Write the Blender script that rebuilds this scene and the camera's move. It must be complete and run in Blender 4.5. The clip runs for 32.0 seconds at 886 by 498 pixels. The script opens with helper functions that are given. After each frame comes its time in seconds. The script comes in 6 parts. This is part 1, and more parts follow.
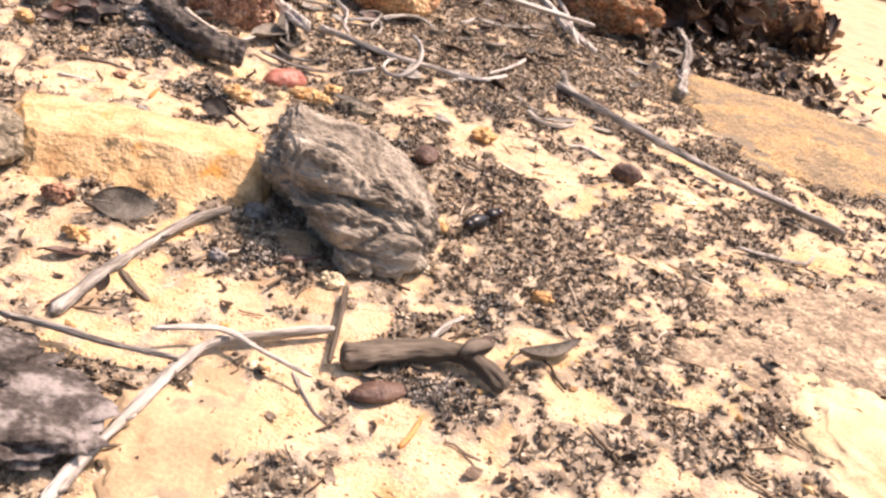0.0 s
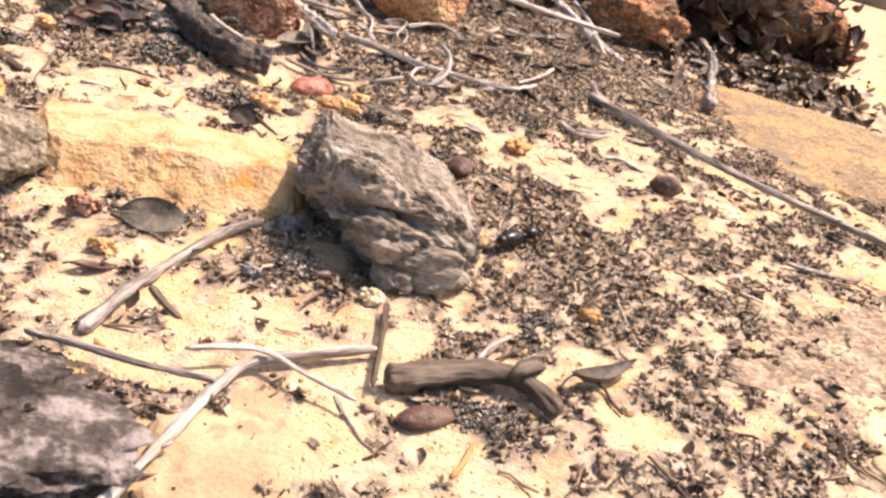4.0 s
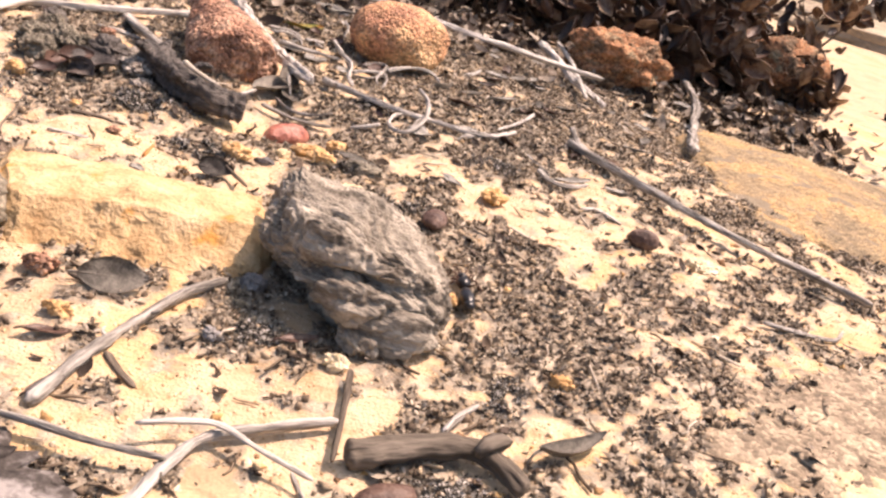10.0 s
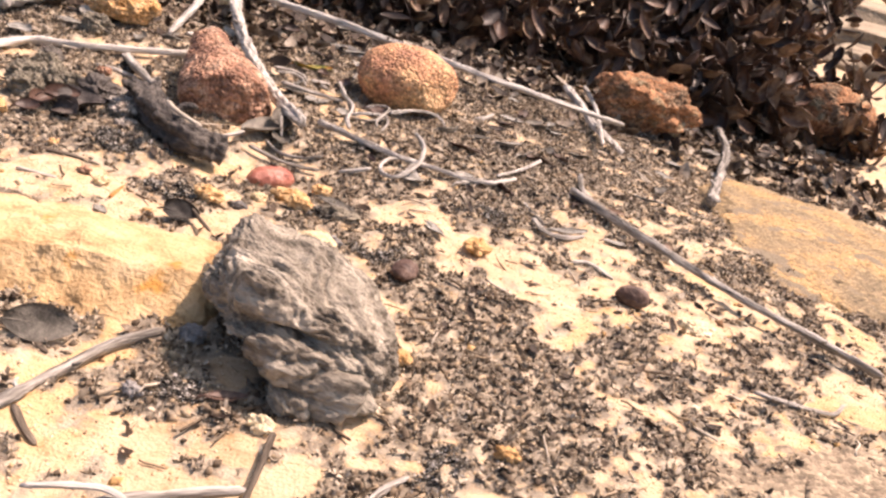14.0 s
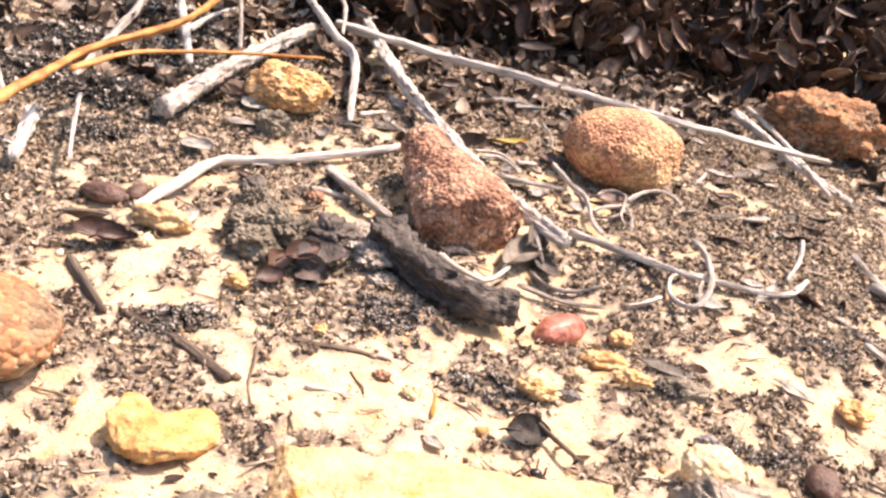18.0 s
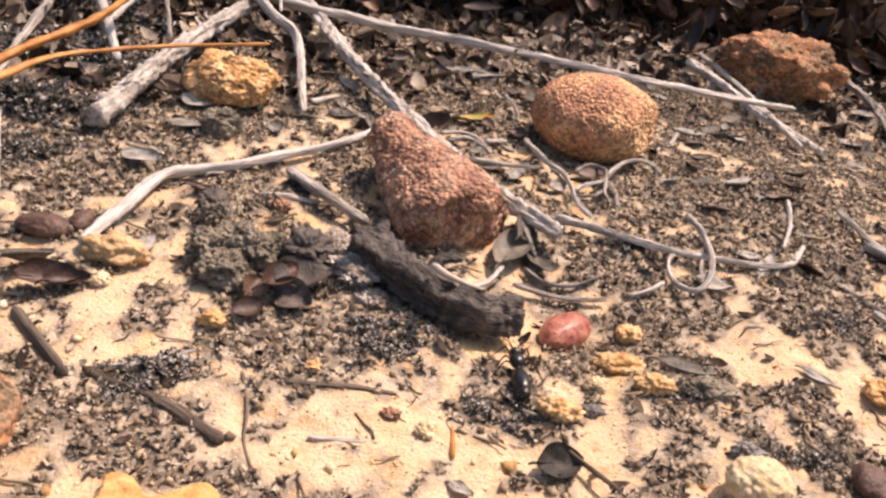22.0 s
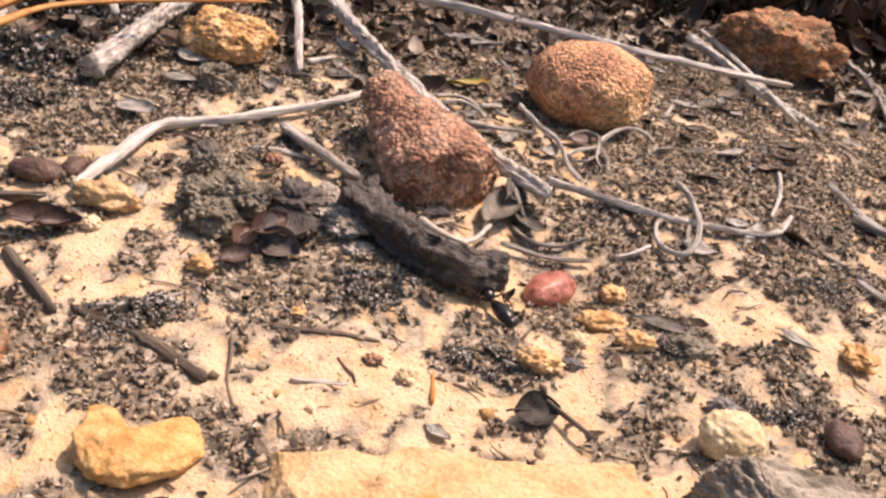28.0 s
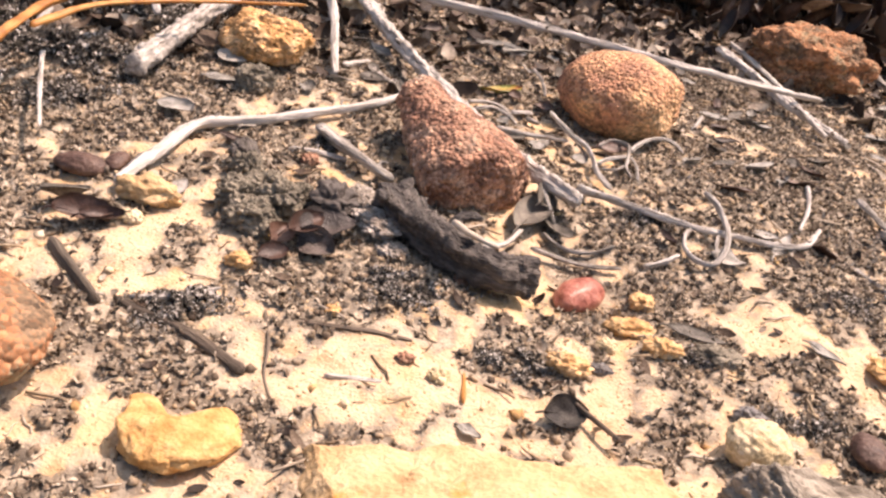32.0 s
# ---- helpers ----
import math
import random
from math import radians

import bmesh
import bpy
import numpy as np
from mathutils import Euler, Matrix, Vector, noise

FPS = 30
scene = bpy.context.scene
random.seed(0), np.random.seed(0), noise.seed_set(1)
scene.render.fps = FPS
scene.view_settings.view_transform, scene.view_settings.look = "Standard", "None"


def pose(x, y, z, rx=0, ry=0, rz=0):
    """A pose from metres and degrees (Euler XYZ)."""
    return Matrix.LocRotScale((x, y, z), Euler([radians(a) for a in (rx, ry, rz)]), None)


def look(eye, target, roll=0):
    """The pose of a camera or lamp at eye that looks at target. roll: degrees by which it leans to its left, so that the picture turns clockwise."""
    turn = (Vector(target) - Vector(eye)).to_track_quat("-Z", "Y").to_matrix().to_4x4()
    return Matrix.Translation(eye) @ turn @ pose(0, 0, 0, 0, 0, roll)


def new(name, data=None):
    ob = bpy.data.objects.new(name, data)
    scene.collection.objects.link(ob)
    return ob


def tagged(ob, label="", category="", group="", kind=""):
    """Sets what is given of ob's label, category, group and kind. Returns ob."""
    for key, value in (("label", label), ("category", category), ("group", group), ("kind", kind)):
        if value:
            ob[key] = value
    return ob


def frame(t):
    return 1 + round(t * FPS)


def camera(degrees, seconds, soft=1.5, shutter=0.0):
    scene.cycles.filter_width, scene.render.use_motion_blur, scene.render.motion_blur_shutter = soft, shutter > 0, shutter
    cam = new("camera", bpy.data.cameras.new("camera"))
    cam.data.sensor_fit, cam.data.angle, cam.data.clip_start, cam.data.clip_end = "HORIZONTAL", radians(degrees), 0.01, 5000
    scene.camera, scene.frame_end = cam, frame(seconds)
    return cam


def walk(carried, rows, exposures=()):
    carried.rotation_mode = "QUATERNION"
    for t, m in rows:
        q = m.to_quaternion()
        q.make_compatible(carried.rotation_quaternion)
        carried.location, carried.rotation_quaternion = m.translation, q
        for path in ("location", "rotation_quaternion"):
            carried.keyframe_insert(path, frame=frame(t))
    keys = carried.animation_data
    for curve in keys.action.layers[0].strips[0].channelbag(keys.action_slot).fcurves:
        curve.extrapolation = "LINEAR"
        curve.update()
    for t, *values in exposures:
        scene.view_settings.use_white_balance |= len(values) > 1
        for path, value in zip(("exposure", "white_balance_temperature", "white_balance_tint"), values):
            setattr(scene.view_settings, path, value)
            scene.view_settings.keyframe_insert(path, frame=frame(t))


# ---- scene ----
cam = camera(54.0, 32.0, soft=2.5)
PATH = [
    (0.0, look((0.01347, -0.23162, 0.08287), (0.01132, -0.05281, -0.00669), 15.114)),
    (0.5, look((0.01296, -0.22972, 0.08328), (0.01098, -0.05040, -0.00527), 14.958)),
    (1.0, look((0.01103, -0.22791, 0.08214), (0.00993, -0.04861, -0.00646), 15.291)),
    (1.5, look((0.00755, -0.22819, 0.08016), (0.00579, -0.04878, -0.00822), 15.273)),
    (2.0, look((0.00603, -0.22827, 0.08029), (0.00266, -0.04894, -0.00819), 14.926)),
    (2.5, look((0.00479, -0.22748, 0.07688), (0.00099, -0.04830, -0.01190), 15.020)),
    (3.0, look((0.00512, -0.22358, 0.07781), (0.00069, -0.04410, -0.01033), 14.866)),
    (3.5, look((0.00649, -0.22443, 0.07782), (0.00271, -0.04466, -0.00976), 15.006)),
    (5.5, look((0.00415, -0.22463, 0.07655), (-0.00244, -0.04479, -0.01072), 15.135)),
    (6.0, look((0.00485, -0.22351, 0.07708), (-0.00038, -0.04356, -0.01004), 15.483)),
    (6.5, look((0.00626, -0.22255, 0.07798), (0.00238, -0.04217, -0.00833), 15.696)),
    (7.0, look((0.00579, -0.22172, 0.07963), (0.00192, -0.04075, -0.00543), 15.554)),
    (7.5, look((0.00570, -0.22144, 0.07981), (0.00223, -0.04019, -0.00467), 15.580)),
    (8.0, look((0.00617, -0.22193, 0.07948), (0.00251, -0.04028, -0.00413), 15.515)),
    (8.5, look((0.00657, -0.22134, 0.08101), (0.00284, -0.03946, -0.00209), 15.553)),
    (9.0, look((0.00813, -0.21968, 0.08178), (0.00499, -0.03749, -0.00068), 15.645)),
    (9.5, look((0.00832, -0.21855, 0.08300), (0.00497, -0.03624, 0.00082), 15.733)),
    (10.0, look((0.00781, -0.21740, 0.08288), (0.00445, -0.03471, 0.00157), 15.760)),
    (10.5, look((0.00751, -0.21910, 0.08204), (0.00293, -0.03580, 0.00216), 15.695)),
    (11.0, look((0.00886, -0.21964, 0.08344), (0.00329, -0.03606, 0.00428), 15.684)),
    (11.5, look((0.01252, -0.21682, 0.08359), (0.00784, -0.03313, 0.00460), 15.794)),
    (12.0, look((0.01351, -0.21428, 0.08366), (0.00917, -0.03034, 0.00524), 15.870)),
    (12.5, look((0.01298, -0.21167, 0.08440), (0.00727, -0.02735, 0.00696), 15.699)),
    (13.0, look((0.01353, -0.20940, 0.08464), (0.00338, -0.02416, 0.00991), 15.337)),
    (13.5, look((0.01862, -0.20653, 0.08701), (0.00522, -0.02194, 0.01121), 15.365)),
    (15.5, look((0.04364, -0.19410, 0.08515), (0.00580, -0.01406, 0.00671), 15.712)),
    (16.0, look((0.04228, -0.18823, 0.08531), (0.00176, -0.01013, 0.00384), 15.413)),
    (16.5, look((0.01879, -0.16781, 0.08631), (-0.02334, 0.01162, 0.00866), 14.257)),
    (17.0, look((-0.01459, -0.15128, 0.09167), (-0.04976, 0.03155, 0.01860), 12.430)),
    (17.5, look((-0.04589, -0.15400, 0.09207), (-0.07544, 0.02816, 0.01497), 11.345)),
    (18.0, look((-0.06711, -0.15491, 0.09463), (-0.08152, 0.02552, 0.00954), 11.527)),
    (18.5, look((-0.07538, -0.14488, 0.09822), (-0.08437, 0.03631, 0.01403), 10.005)),
    (19.0, look((-0.08850, -0.13429, 0.09439), (-0.09157, 0.04557, 0.00699), 8.847)),
    (19.5, look((-0.08665, -0.13112, 0.09535), (-0.08637, 0.04753, 0.00544), 8.942)),
    (20.0, look((-0.08707, -0.12768, 0.09672), (-0.08340, 0.05107, 0.00707), 9.182)),
    (20.5, look((-0.08504, -0.13150, 0.09505), (-0.07895, 0.04585, 0.00280), 9.197)),
    (21.0, look((-0.08556, -0.13655, 0.09433), (-0.08290, 0.03861, -0.00217), 8.953)),
    (21.5, look((-0.08400, -0.13619, 0.09504), (-0.08146, 0.04035, 0.00108), 8.974)),
    (22.0, look((-0.08287, -0.13504, 0.09600), (-0.07962, 0.04204, 0.00309), 9.112)),
    (22.5, look((-0.08122, -0.13477, 0.09647), (-0.07702, 0.04231, 0.00360), 9.119)),
    (23.0, look((-0.08054, -0.13722, 0.09572), (-0.07711, 0.03980, 0.00271), 9.317)),
    (23.5, look((-0.07454, -0.13537, 0.09541), (-0.06946, 0.04133, 0.00186), 9.384)),
    (24.0, look((-0.07802, -0.13276, 0.09667), (-0.07461, 0.04422, 0.00357), 9.093)),
    (24.5, look((-0.07914, -0.13350, 0.09529), (-0.07551, 0.04301, 0.00132), 9.413)),
    (25.0, look((-0.07940, -0.13556, 0.09592), (-0.07676, 0.04102, 0.00205), 9.264)),
    (25.5, look((-0.08005, -0.13771, 0.09431), (-0.07679, 0.03795, -0.00127), 9.491)),
    (26.0, look((-0.08080, -0.13844, 0.09459), (-0.07870, 0.03722, -0.00101), 9.340)),
    (26.5, look((-0.08063, -0.13846, 0.09294), (-0.07716, 0.03703, -0.00293), 9.971)),
    (28.5, look((-0.07878, -0.13982, 0.09259), (-0.07569, 0.03516, -0.00421), 10.892)),
    (29.0, look((-0.07857, -0.14024, 0.09388), (-0.07826, 0.03557, -0.00146), 10.351)),
    (29.5, look((-0.07776, -0.13946, 0.09210), (-0.07842, 0.03629, -0.00334), 10.250)),
    (30.0, look((-0.08026, -0.14082, 0.09444), (-0.08184, 0.03541, -0.00011), 10.626)),
    (30.5, look((-0.07950, -0.14232, 0.09438), (-0.08047, 0.03380, -0.00040), 10.816)),
    (31.0, look((-0.07941, -0.14164, 0.09344), (-0.07966, 0.03393, -0.00235), 10.988)),
    (31.5, look((-0.08114, -0.14136, 0.09205), (-0.08199, 0.03384, -0.00441), 11.353)),
    (32.0, look((-0.08190, -0.14246, 0.09305), (-0.08264, 0.03281, -0.00327), 11.662)),
]
EXPOSURES = [(0.0, 0.91), (8.0, 0.94), (13.0, 0.87), (16.0, 0.90), (17.2, 1.26), (18.0, 1.30), (20.8, 1.22), (22.2, 0.52), (25.0, 0.66), (26.5, 0.58), (29.0, 0.54), (30.0, 0.82), (32.0, 0.84)]
walk(cam, PATH, EXPOSURES)

# ---- world and sun ----
SUN_WAY = Vector((0.42, 0.33, 1.0)).normalized()
world = bpy.data.worlds.new("world")
scene.world = world
world.use_nodes = True
_wn = world.node_tree.nodes
_sky = _wn.new("ShaderNodeTexSky")
_sky.sky_type = 'NISHITA'
_sky.sun_disc = False
_sky.air_density, _sky.dust_density, _sky.ozone_density = 0.6, 4.0, 0.0
_sky.sun_elevation = math.asin(SUN_WAY.z)
_sky.sun_rotation = math.atan2(SUN_WAY.x, SUN_WAY.y)
_wn["Background"].inputs["Strength"].default_value = 0.12
world.node_tree.links.new(_sky.outputs[0], _wn["Background"].inputs["Color"])
sun = new("sun", bpy.data.lights.new("sun", 'SUN'))
sun.data.energy = 4.1
sun.data.angle = radians(0.6)
sun.data.color = (1.0, 0.72, 0.605)
sun.matrix_world = look(SUN_WAY * 2, (0, 0, 0))

# ---- small helpers ----
MM = 0.001


def hash01(i, j, k):
    v = np.sin(i * 127.1 + j * 311.7 + k * 74.7) * 43758.5453
    return v - np.floor(v)


def vnoise(x, y, seed=0.0):
    """Smooth value noise on arrays, 0 to 1."""
    i, j = np.floor(x), np.floor(y)
    u, v = x - i, y - j
    u, v = u * u * (3 - 2 * u), v * v * (3 - 2 * v)
    a, b = hash01(i, j, seed), hash01(i + 1, j, seed)
    c, d = hash01(i, j + 1, seed), hash01(i + 1, j + 1, seed)
    return (a * (1 - u) + b * u) * (1 - v) + (c * (1 - u) + d * u) * v


def fbm(x, y, seed=0.0, octaves=4):
    out, amp, tot = 0, 1.0, 0.0
    for n in range(octaves):
        out = out + amp * vnoise(x * 2 ** n + 13.7 * n, y * 2 ** n - 7.1 * n, seed + n)
        tot += amp
        amp *= 0.5
    return out / tot


def lie(x, y):
    """Broad lie of the land in mm, on arrays of mm."""
    u, v = np.clip(x, -200, 130) / 100, np.clip(y, -150, 180) / 100
    return -1.654 +0.175 * u +3.704 * v +0.310 * u * u -4.095 * u * v -1.857 * v * v - 6.0 * blob(x, y, -45, 28, 22, 16) - 5.0 * blob(x, y, 100, 185, 45, 45)


def blob(x, y, cx, cy, rx, ry, turn=0.0):
    c, s = math.cos(radians(turn)), math.sin(radians(turn))
    u, v = ((x - cx) * c + (y - cy) * s) / rx, ((y - cy) * c - (x - cx) * s) / ry
    return np.exp(-(u * u + v * v))


def crust(x, y):
    """How far the dark burnt crust covers the sand, about -0.5 to 1, on arrays of mm."""
    d = 0.10 + 0.0 * x
    for args, k in CRUST:
        d = d + k * blob(x, y, *args)
    n = fbm(x / 8.5, y / 9.5, 3.0, 2) - 0.5
    m = fbm(x / 3.4, y / 3.8, 8.0, 3) - 0.5
    return 0.72 * d + 1.7 * n + 1.9 * m


CRUST = [
    ((-193, 84, 57, 50, 0), 1.35), ((-61, 338, 235, 73, 20), 0.8), ((60, 609, 416, 192, 0), 1.2), ((224, 332, 77, 77, 30), -0.5),
    ((413, 844, 240, 240, 0), 0.4), ((0, 210, 170, 60, 10), 0.7), ((70, 120, 60, 60, 0), 0.35), ((-120, 140, 70, 40, 0), 0.5),
]


def patch(x, y, rx, ry, strength):
    CRUST.append(((x, y, rx, ry, 0), strength))


# bare sand (minus) and burnt crust (plus): centre, radii, strength
# crust standing in for dark litter and the shade among its leaves
patch(-78, 185, 45, 45, 0.45)
patch(-119, -16, 7, 5, -0.50)
patch(-129, -10, 11, 4, -0.50)
patch(-110, -12, 3, 6, 0.35)
patch(-108, -22, 4, 6, 0.40)
patch(-105, -30, 4, 5, 0.35)
patch(-145, -26, 9, 5, 0.30)
patch(-100, -12, 9, 5, 0.25)
patch(-86, -24, 6, 4, 0.35)
patch(-80, -24, 5, 3, 0.35)
patch(-38, 8, 5, 4, 0.30)
patch(-30, 205, 50, 40, 0.35)
patch(-59, -100, 7, 9, -0.6)
patch(-32, -96, 13, 8, -0.7)
patch(-20, -94, 6, 11, -0.5)
patch(-10, -87, 5, 7, -0.5)
patch(7, -76, 5, 10, -0.9)
patch(4, -90, 5, 4, -0.6)
patch(19, -83, 7, 5, -0.6)
patch(34, -87, 5, 7, -0.8)
patch(43, -100, 10, 7, -1)
patch(23, -120, 11, 8, -1)
patch(-3, -114, 4, 10, -0.9)
patch(17, 13, 7, 11, -0.8)
patch(26, 8, 11, 13, -0.9)
patch(39, 1, 12, 18, -1)
patch(75, 15, 7, 15, -0.9)
patch(58, -48, 6, 21, -0.5)
patch(83, -43, 8, 12, -0.6)
patch(107, -12, 11, 13, -0.5)
patch(-3, 25, 11, 15, -0.7)
patch(228, 311, 25, 202, -1.3)
patch(-91, -19, 20, 10, -0.5)
patch(49, 36, 12, 17, -0.6)
patch(49, -34, 3, 8, -0.6)
patch(21, -61, 4, 4, -0.5)
patch(-29, -73, 6, 11, 0.9)
patch(-3, -87, 5, 7, 0.6)
patch(17, -72, 6, 16, 0.6)
patch(22, -15, 13, 22, 0.8)
patch(32, -39, 18, 22, 0.8)
patch(38, -62, 13, 18, 0.7)
patch(67, -22, 15, 27, 0.5)
patch(55, -88, 11, 14, 0.6)
patch(31, -113, 6, 7, 0.9)
patch(42, -113, 6, 7, 0.8)
patch(59, -104, 10, 12, 0.6)
patch(15, -104, 4, 4, 0.9)
patch(2, -126, 4, 6, 0.5)
patch(-1, -3, 9, 25, 0.6)
patch(-29, 38, 12, 27, 0.7)
patch(5, 87, 28, 55, 0.6)
patch(-67, -3, 9, 16, 0.6)
patch(-100, 15, 18, 27, 0.6)
patch(-156, -5, 8, 10, -0.8)
patch(-138, 5, 8, 8, -0.6)
patch(-135, -7, 9, 5, -0.7)
patch(-138, 28, 4, 9, -0.7)
patch(-118, -9, 6, 13, -0.7)
patch(-139, -38, 7, 9, -0.6)
patch(-131, -43, 6, 10, -0.7)
patch(-98, -16, 7, 8, -0.6)
patch(-96, -26, 13, 3, -0.5)
patch(-63, -14, 7, 8, -0.6)
patch(-46, -13, 7, 10, -0.8)
patch(-66, -22, 7, 5, -0.7)
patch(-37, -11, 5, 6, -0.6)
patch(-52, 9, 10, 10, -0.5)
patch(-13, 27, 12, 9, -0.5)
patch(-13, 10, 5, 11, -0.5)
patch(-156, 48, 10, 8, -0.5)
patch(-171, 35, 8, 9, -0.5)
patch(9, 134, 17, 11, -0.6)
patch(6, 16, 6, 12, -0.5)
patch(-192, 66, 22, 47, 1)
patch(-128, -26, 9, 11, 1)
patch(-150, -7, 4, 10, 0.7)
patch(-98, 15, 16, 13, 0.8)
patch(-97, -4, 10, 9, 0.5)
patch(-67, -8, 6, 8, 1)
patch(-78, -22, 3, 4, 0.6)
patch(-111, -36, 3, 5, 0.8)
patch(-32, 1, 3, 7, 0.8)
patch(-24, 16, 8, 6, 0.7)
patch(-42, -17, 3, 8, 0.6)
patch(-34, -18, 5, 6, 0.6)
patch(-2, 2, 8, 11, 0.9)
patch(1, -10, 10, 15, 0.9)
patch(9, 49, 13, 20, 0.6)
patch(12, 108, 26, 27, 0.8)
patch(-36, 68, 10, 17, 0.7)
patch(-56, -22, 5, 4, 0.7)


def land(x, y):
    """Height of the ground in mm, on arrays of mm."""
    near = blob(x, y, -30, 20, 260, 240)
    c = np.clip(crust(x, y) * 2.2, 0, 1)
    relief = 5.0 * (fbm(x / 45, y / 45, 1.0, 2) - 0.5) + 3.6 * (fbm(x / 9, y / 9, 5.0, 3) - 0.5)
    return lie(x, y) + near * (relief * 0.8 + 1.1 * c * fbm(x / 2.2, y / 2.2, 6.0, 2))


def landz(x, y):
    return float(land(np.array([float(x)]), np.array([float(y)]))[0])


def mesh_of(name, verts, faces, material, smooth=True, sides=0):
    """A mesh from verts in metres. sides: the number round each ring of a tube, for wood grain along it."""
    me = bpy.data.meshes.new(name)
    me.from_pydata([tuple(v) for v in verts], [], faces)
    if sides:
        P = np.array([tuple(v) for v in verts]).reshape(-1, sides, 3)
        C = P.mean(1)
        far = np.concatenate([[0], np.cumsum(np.linalg.norm(np.diff(C, axis=0), axis=1))])
        r = np.linalg.norm(P - C[:, None], axis=2)
        a = np.arange(sides) * 2 * np.pi / sides
        G = np.stack([r * np.cos(a), r * np.sin(a), np.repeat(far[:, None] * 0.13, sides, 1)], -1)
        att = me.attributes.new("fibre", 'FLOAT_VECTOR', 'POINT')
        att.data.foreach_set("vector", G.ravel().astype(np.float32))
    me.materials.append(material)
    if smooth:
        me.polygons.foreach_set("use_smooth", [True] * len(me.polygons))
    me.update()
    return me


def child(name, me, parent, label=""):
    ob = new(name, me)
    ob.parent = parent
    return tagged(ob, label)


def part(name, bm, material, parent, label=""):
    me = bpy.data.meshes.new(name)
    bm.to_mesh(me)
    bm.free()
    me.materials.append(material)
    me.polygons.foreach_set("use_smooth", [True] * len(me.polygons))
    return child(name, me, parent, label)


# ---- materials ----
def mat(name, ramp, scale=300.0, fine=2500.0, rough=0.85, bump=0.5, reach=0.4, spec=0.3, stretch=(1, 1, 1), grain=0.0, vary=0.0, island=False, coat=0.0, pits=0.0, fleck=None, along=False):
    """A weathered natural surface. scale, fine: features per metre of the two noises. reach: relief in mm."""
    m = bpy.data.materials.new(name)
    m.use_nodes = True
    nt = m.node_tree
    N, L = nt.nodes, nt.links
    bsdf = N["Principled BSDF"]
    bsdf.inputs["Roughness"].default_value = rough
    bsdf.inputs["Specular IOR Level"].default_value = spec
    bsdf.inputs["Coat Weight"].default_value = coat
    bsdf.inputs["Coat Roughness"].default_value = 0.25
    tc = N.new("ShaderNodeTexCoord")
    mp = N.new("ShaderNodeMapping")
    mp.inputs["Scale"].default_value = stretch
    if along:
        fib = N.new("ShaderNodeAttribute")
        fib.attribute_name = "fibre"
        L.new(fib.outputs["Vector"], mp.inputs["Vector"])
    else:
        L.new(tc.outputs["Object"], mp.inputs["Vector"])
    n1 = N.new("ShaderNodeTexNoise")
    n1.inputs["Scale"].default_value, n1.inputs["Detail"].default_value = scale, 5
    n2 = N.new("ShaderNodeTexNoise")
    n2.inputs["Scale"].default_value, n2.inputs["Detail"].default_value = fine, 3
    for n in (n1, n2):
        L.new(mp.outputs[0], n.inputs["Vector"])
    mixf = N.new("ShaderNodeMath")
    mixf.operation = 'MULTIPLY_ADD'
    L.new(n2.outputs["Fac"], mixf.inputs[0])
    mixf.inputs[1].default_value = 0.45
    L.new(n1.outputs["Fac"], mixf.inputs[2])
    sub = N.new("ShaderNodeMath")
    sub.operation = 'SUBTRACT'
    L.new(mixf.outputs[0], sub.inputs[0])
    sub.inputs[1].default_value = 0.225
    last = sub
    if vary or island:
        info = N.new("ShaderNodeNewGeometry") if island else N.new("ShaderNodeObjectInfo")
        rnd = info.outputs["Random Per Island"] if island else info.outputs["Random"]
        va = N.new("ShaderNodeMath")
        va.operation = 'MULTIPLY_ADD'
        L.new(rnd, va.inputs[0])
        va.inputs[1].default_value = vary or 0.5
        L.new(sub.outputs[0], va.inputs[2])
        vb = N.new("ShaderNodeMath")
        vb.operation = 'SUBTRACT'
        L.new(va.outputs[0], vb.inputs[0])
        vb.inputs[1].default_value = (vary or 0.5) / 2
        last = vb
    cr = N.new("ShaderNodeValToRGB")
    el = cr.color_ramp.elements
    while len(el) < len(ramp):
        el.new(0.5)
    for e, (p, c) in zip(el, ramp):
        e.position, e.color = p, (*c, 1)
    L.new(last.outputs[0], cr.inputs["Fac"])
    colour = cr.outputs["Color"]
    height = n2.outputs["Fac"]
    if grain:
        vo = N.new("ShaderNodeTexVoronoi")
        vo.inputs["Scale"].default_value = grain
        L.new(mp.outputs[0], vo.inputs["Vector"])
        hs = N.new("ShaderNodeHueSaturation")
        vm = N.new("ShaderNodeMath")
        vm.operation = 'MULTIPLY_ADD'
        sep = N.new("ShaderNodeSeparateColor")
        L.new(vo.outputs["Color"], sep.inputs[0])
        L.new(sep.outputs[0], vm.inputs[0])
        vm.inputs[1].default_value, vm.inputs[2].default_value = 1.0, 0.55
        L.new(vm.outputs[0], hs.inputs["Value"])
        L.new(colour, hs.inputs["Color"])
        colour = hs.outputs["Color"]
        inv = N.new("ShaderNodeMath")
        inv.operation = 'SUBTRACT'
        inv.inputs[0].default_value = 1.0
        L.new(vo.outputs["Distance"], inv.inputs[1])
        height = inv.outputs[0]
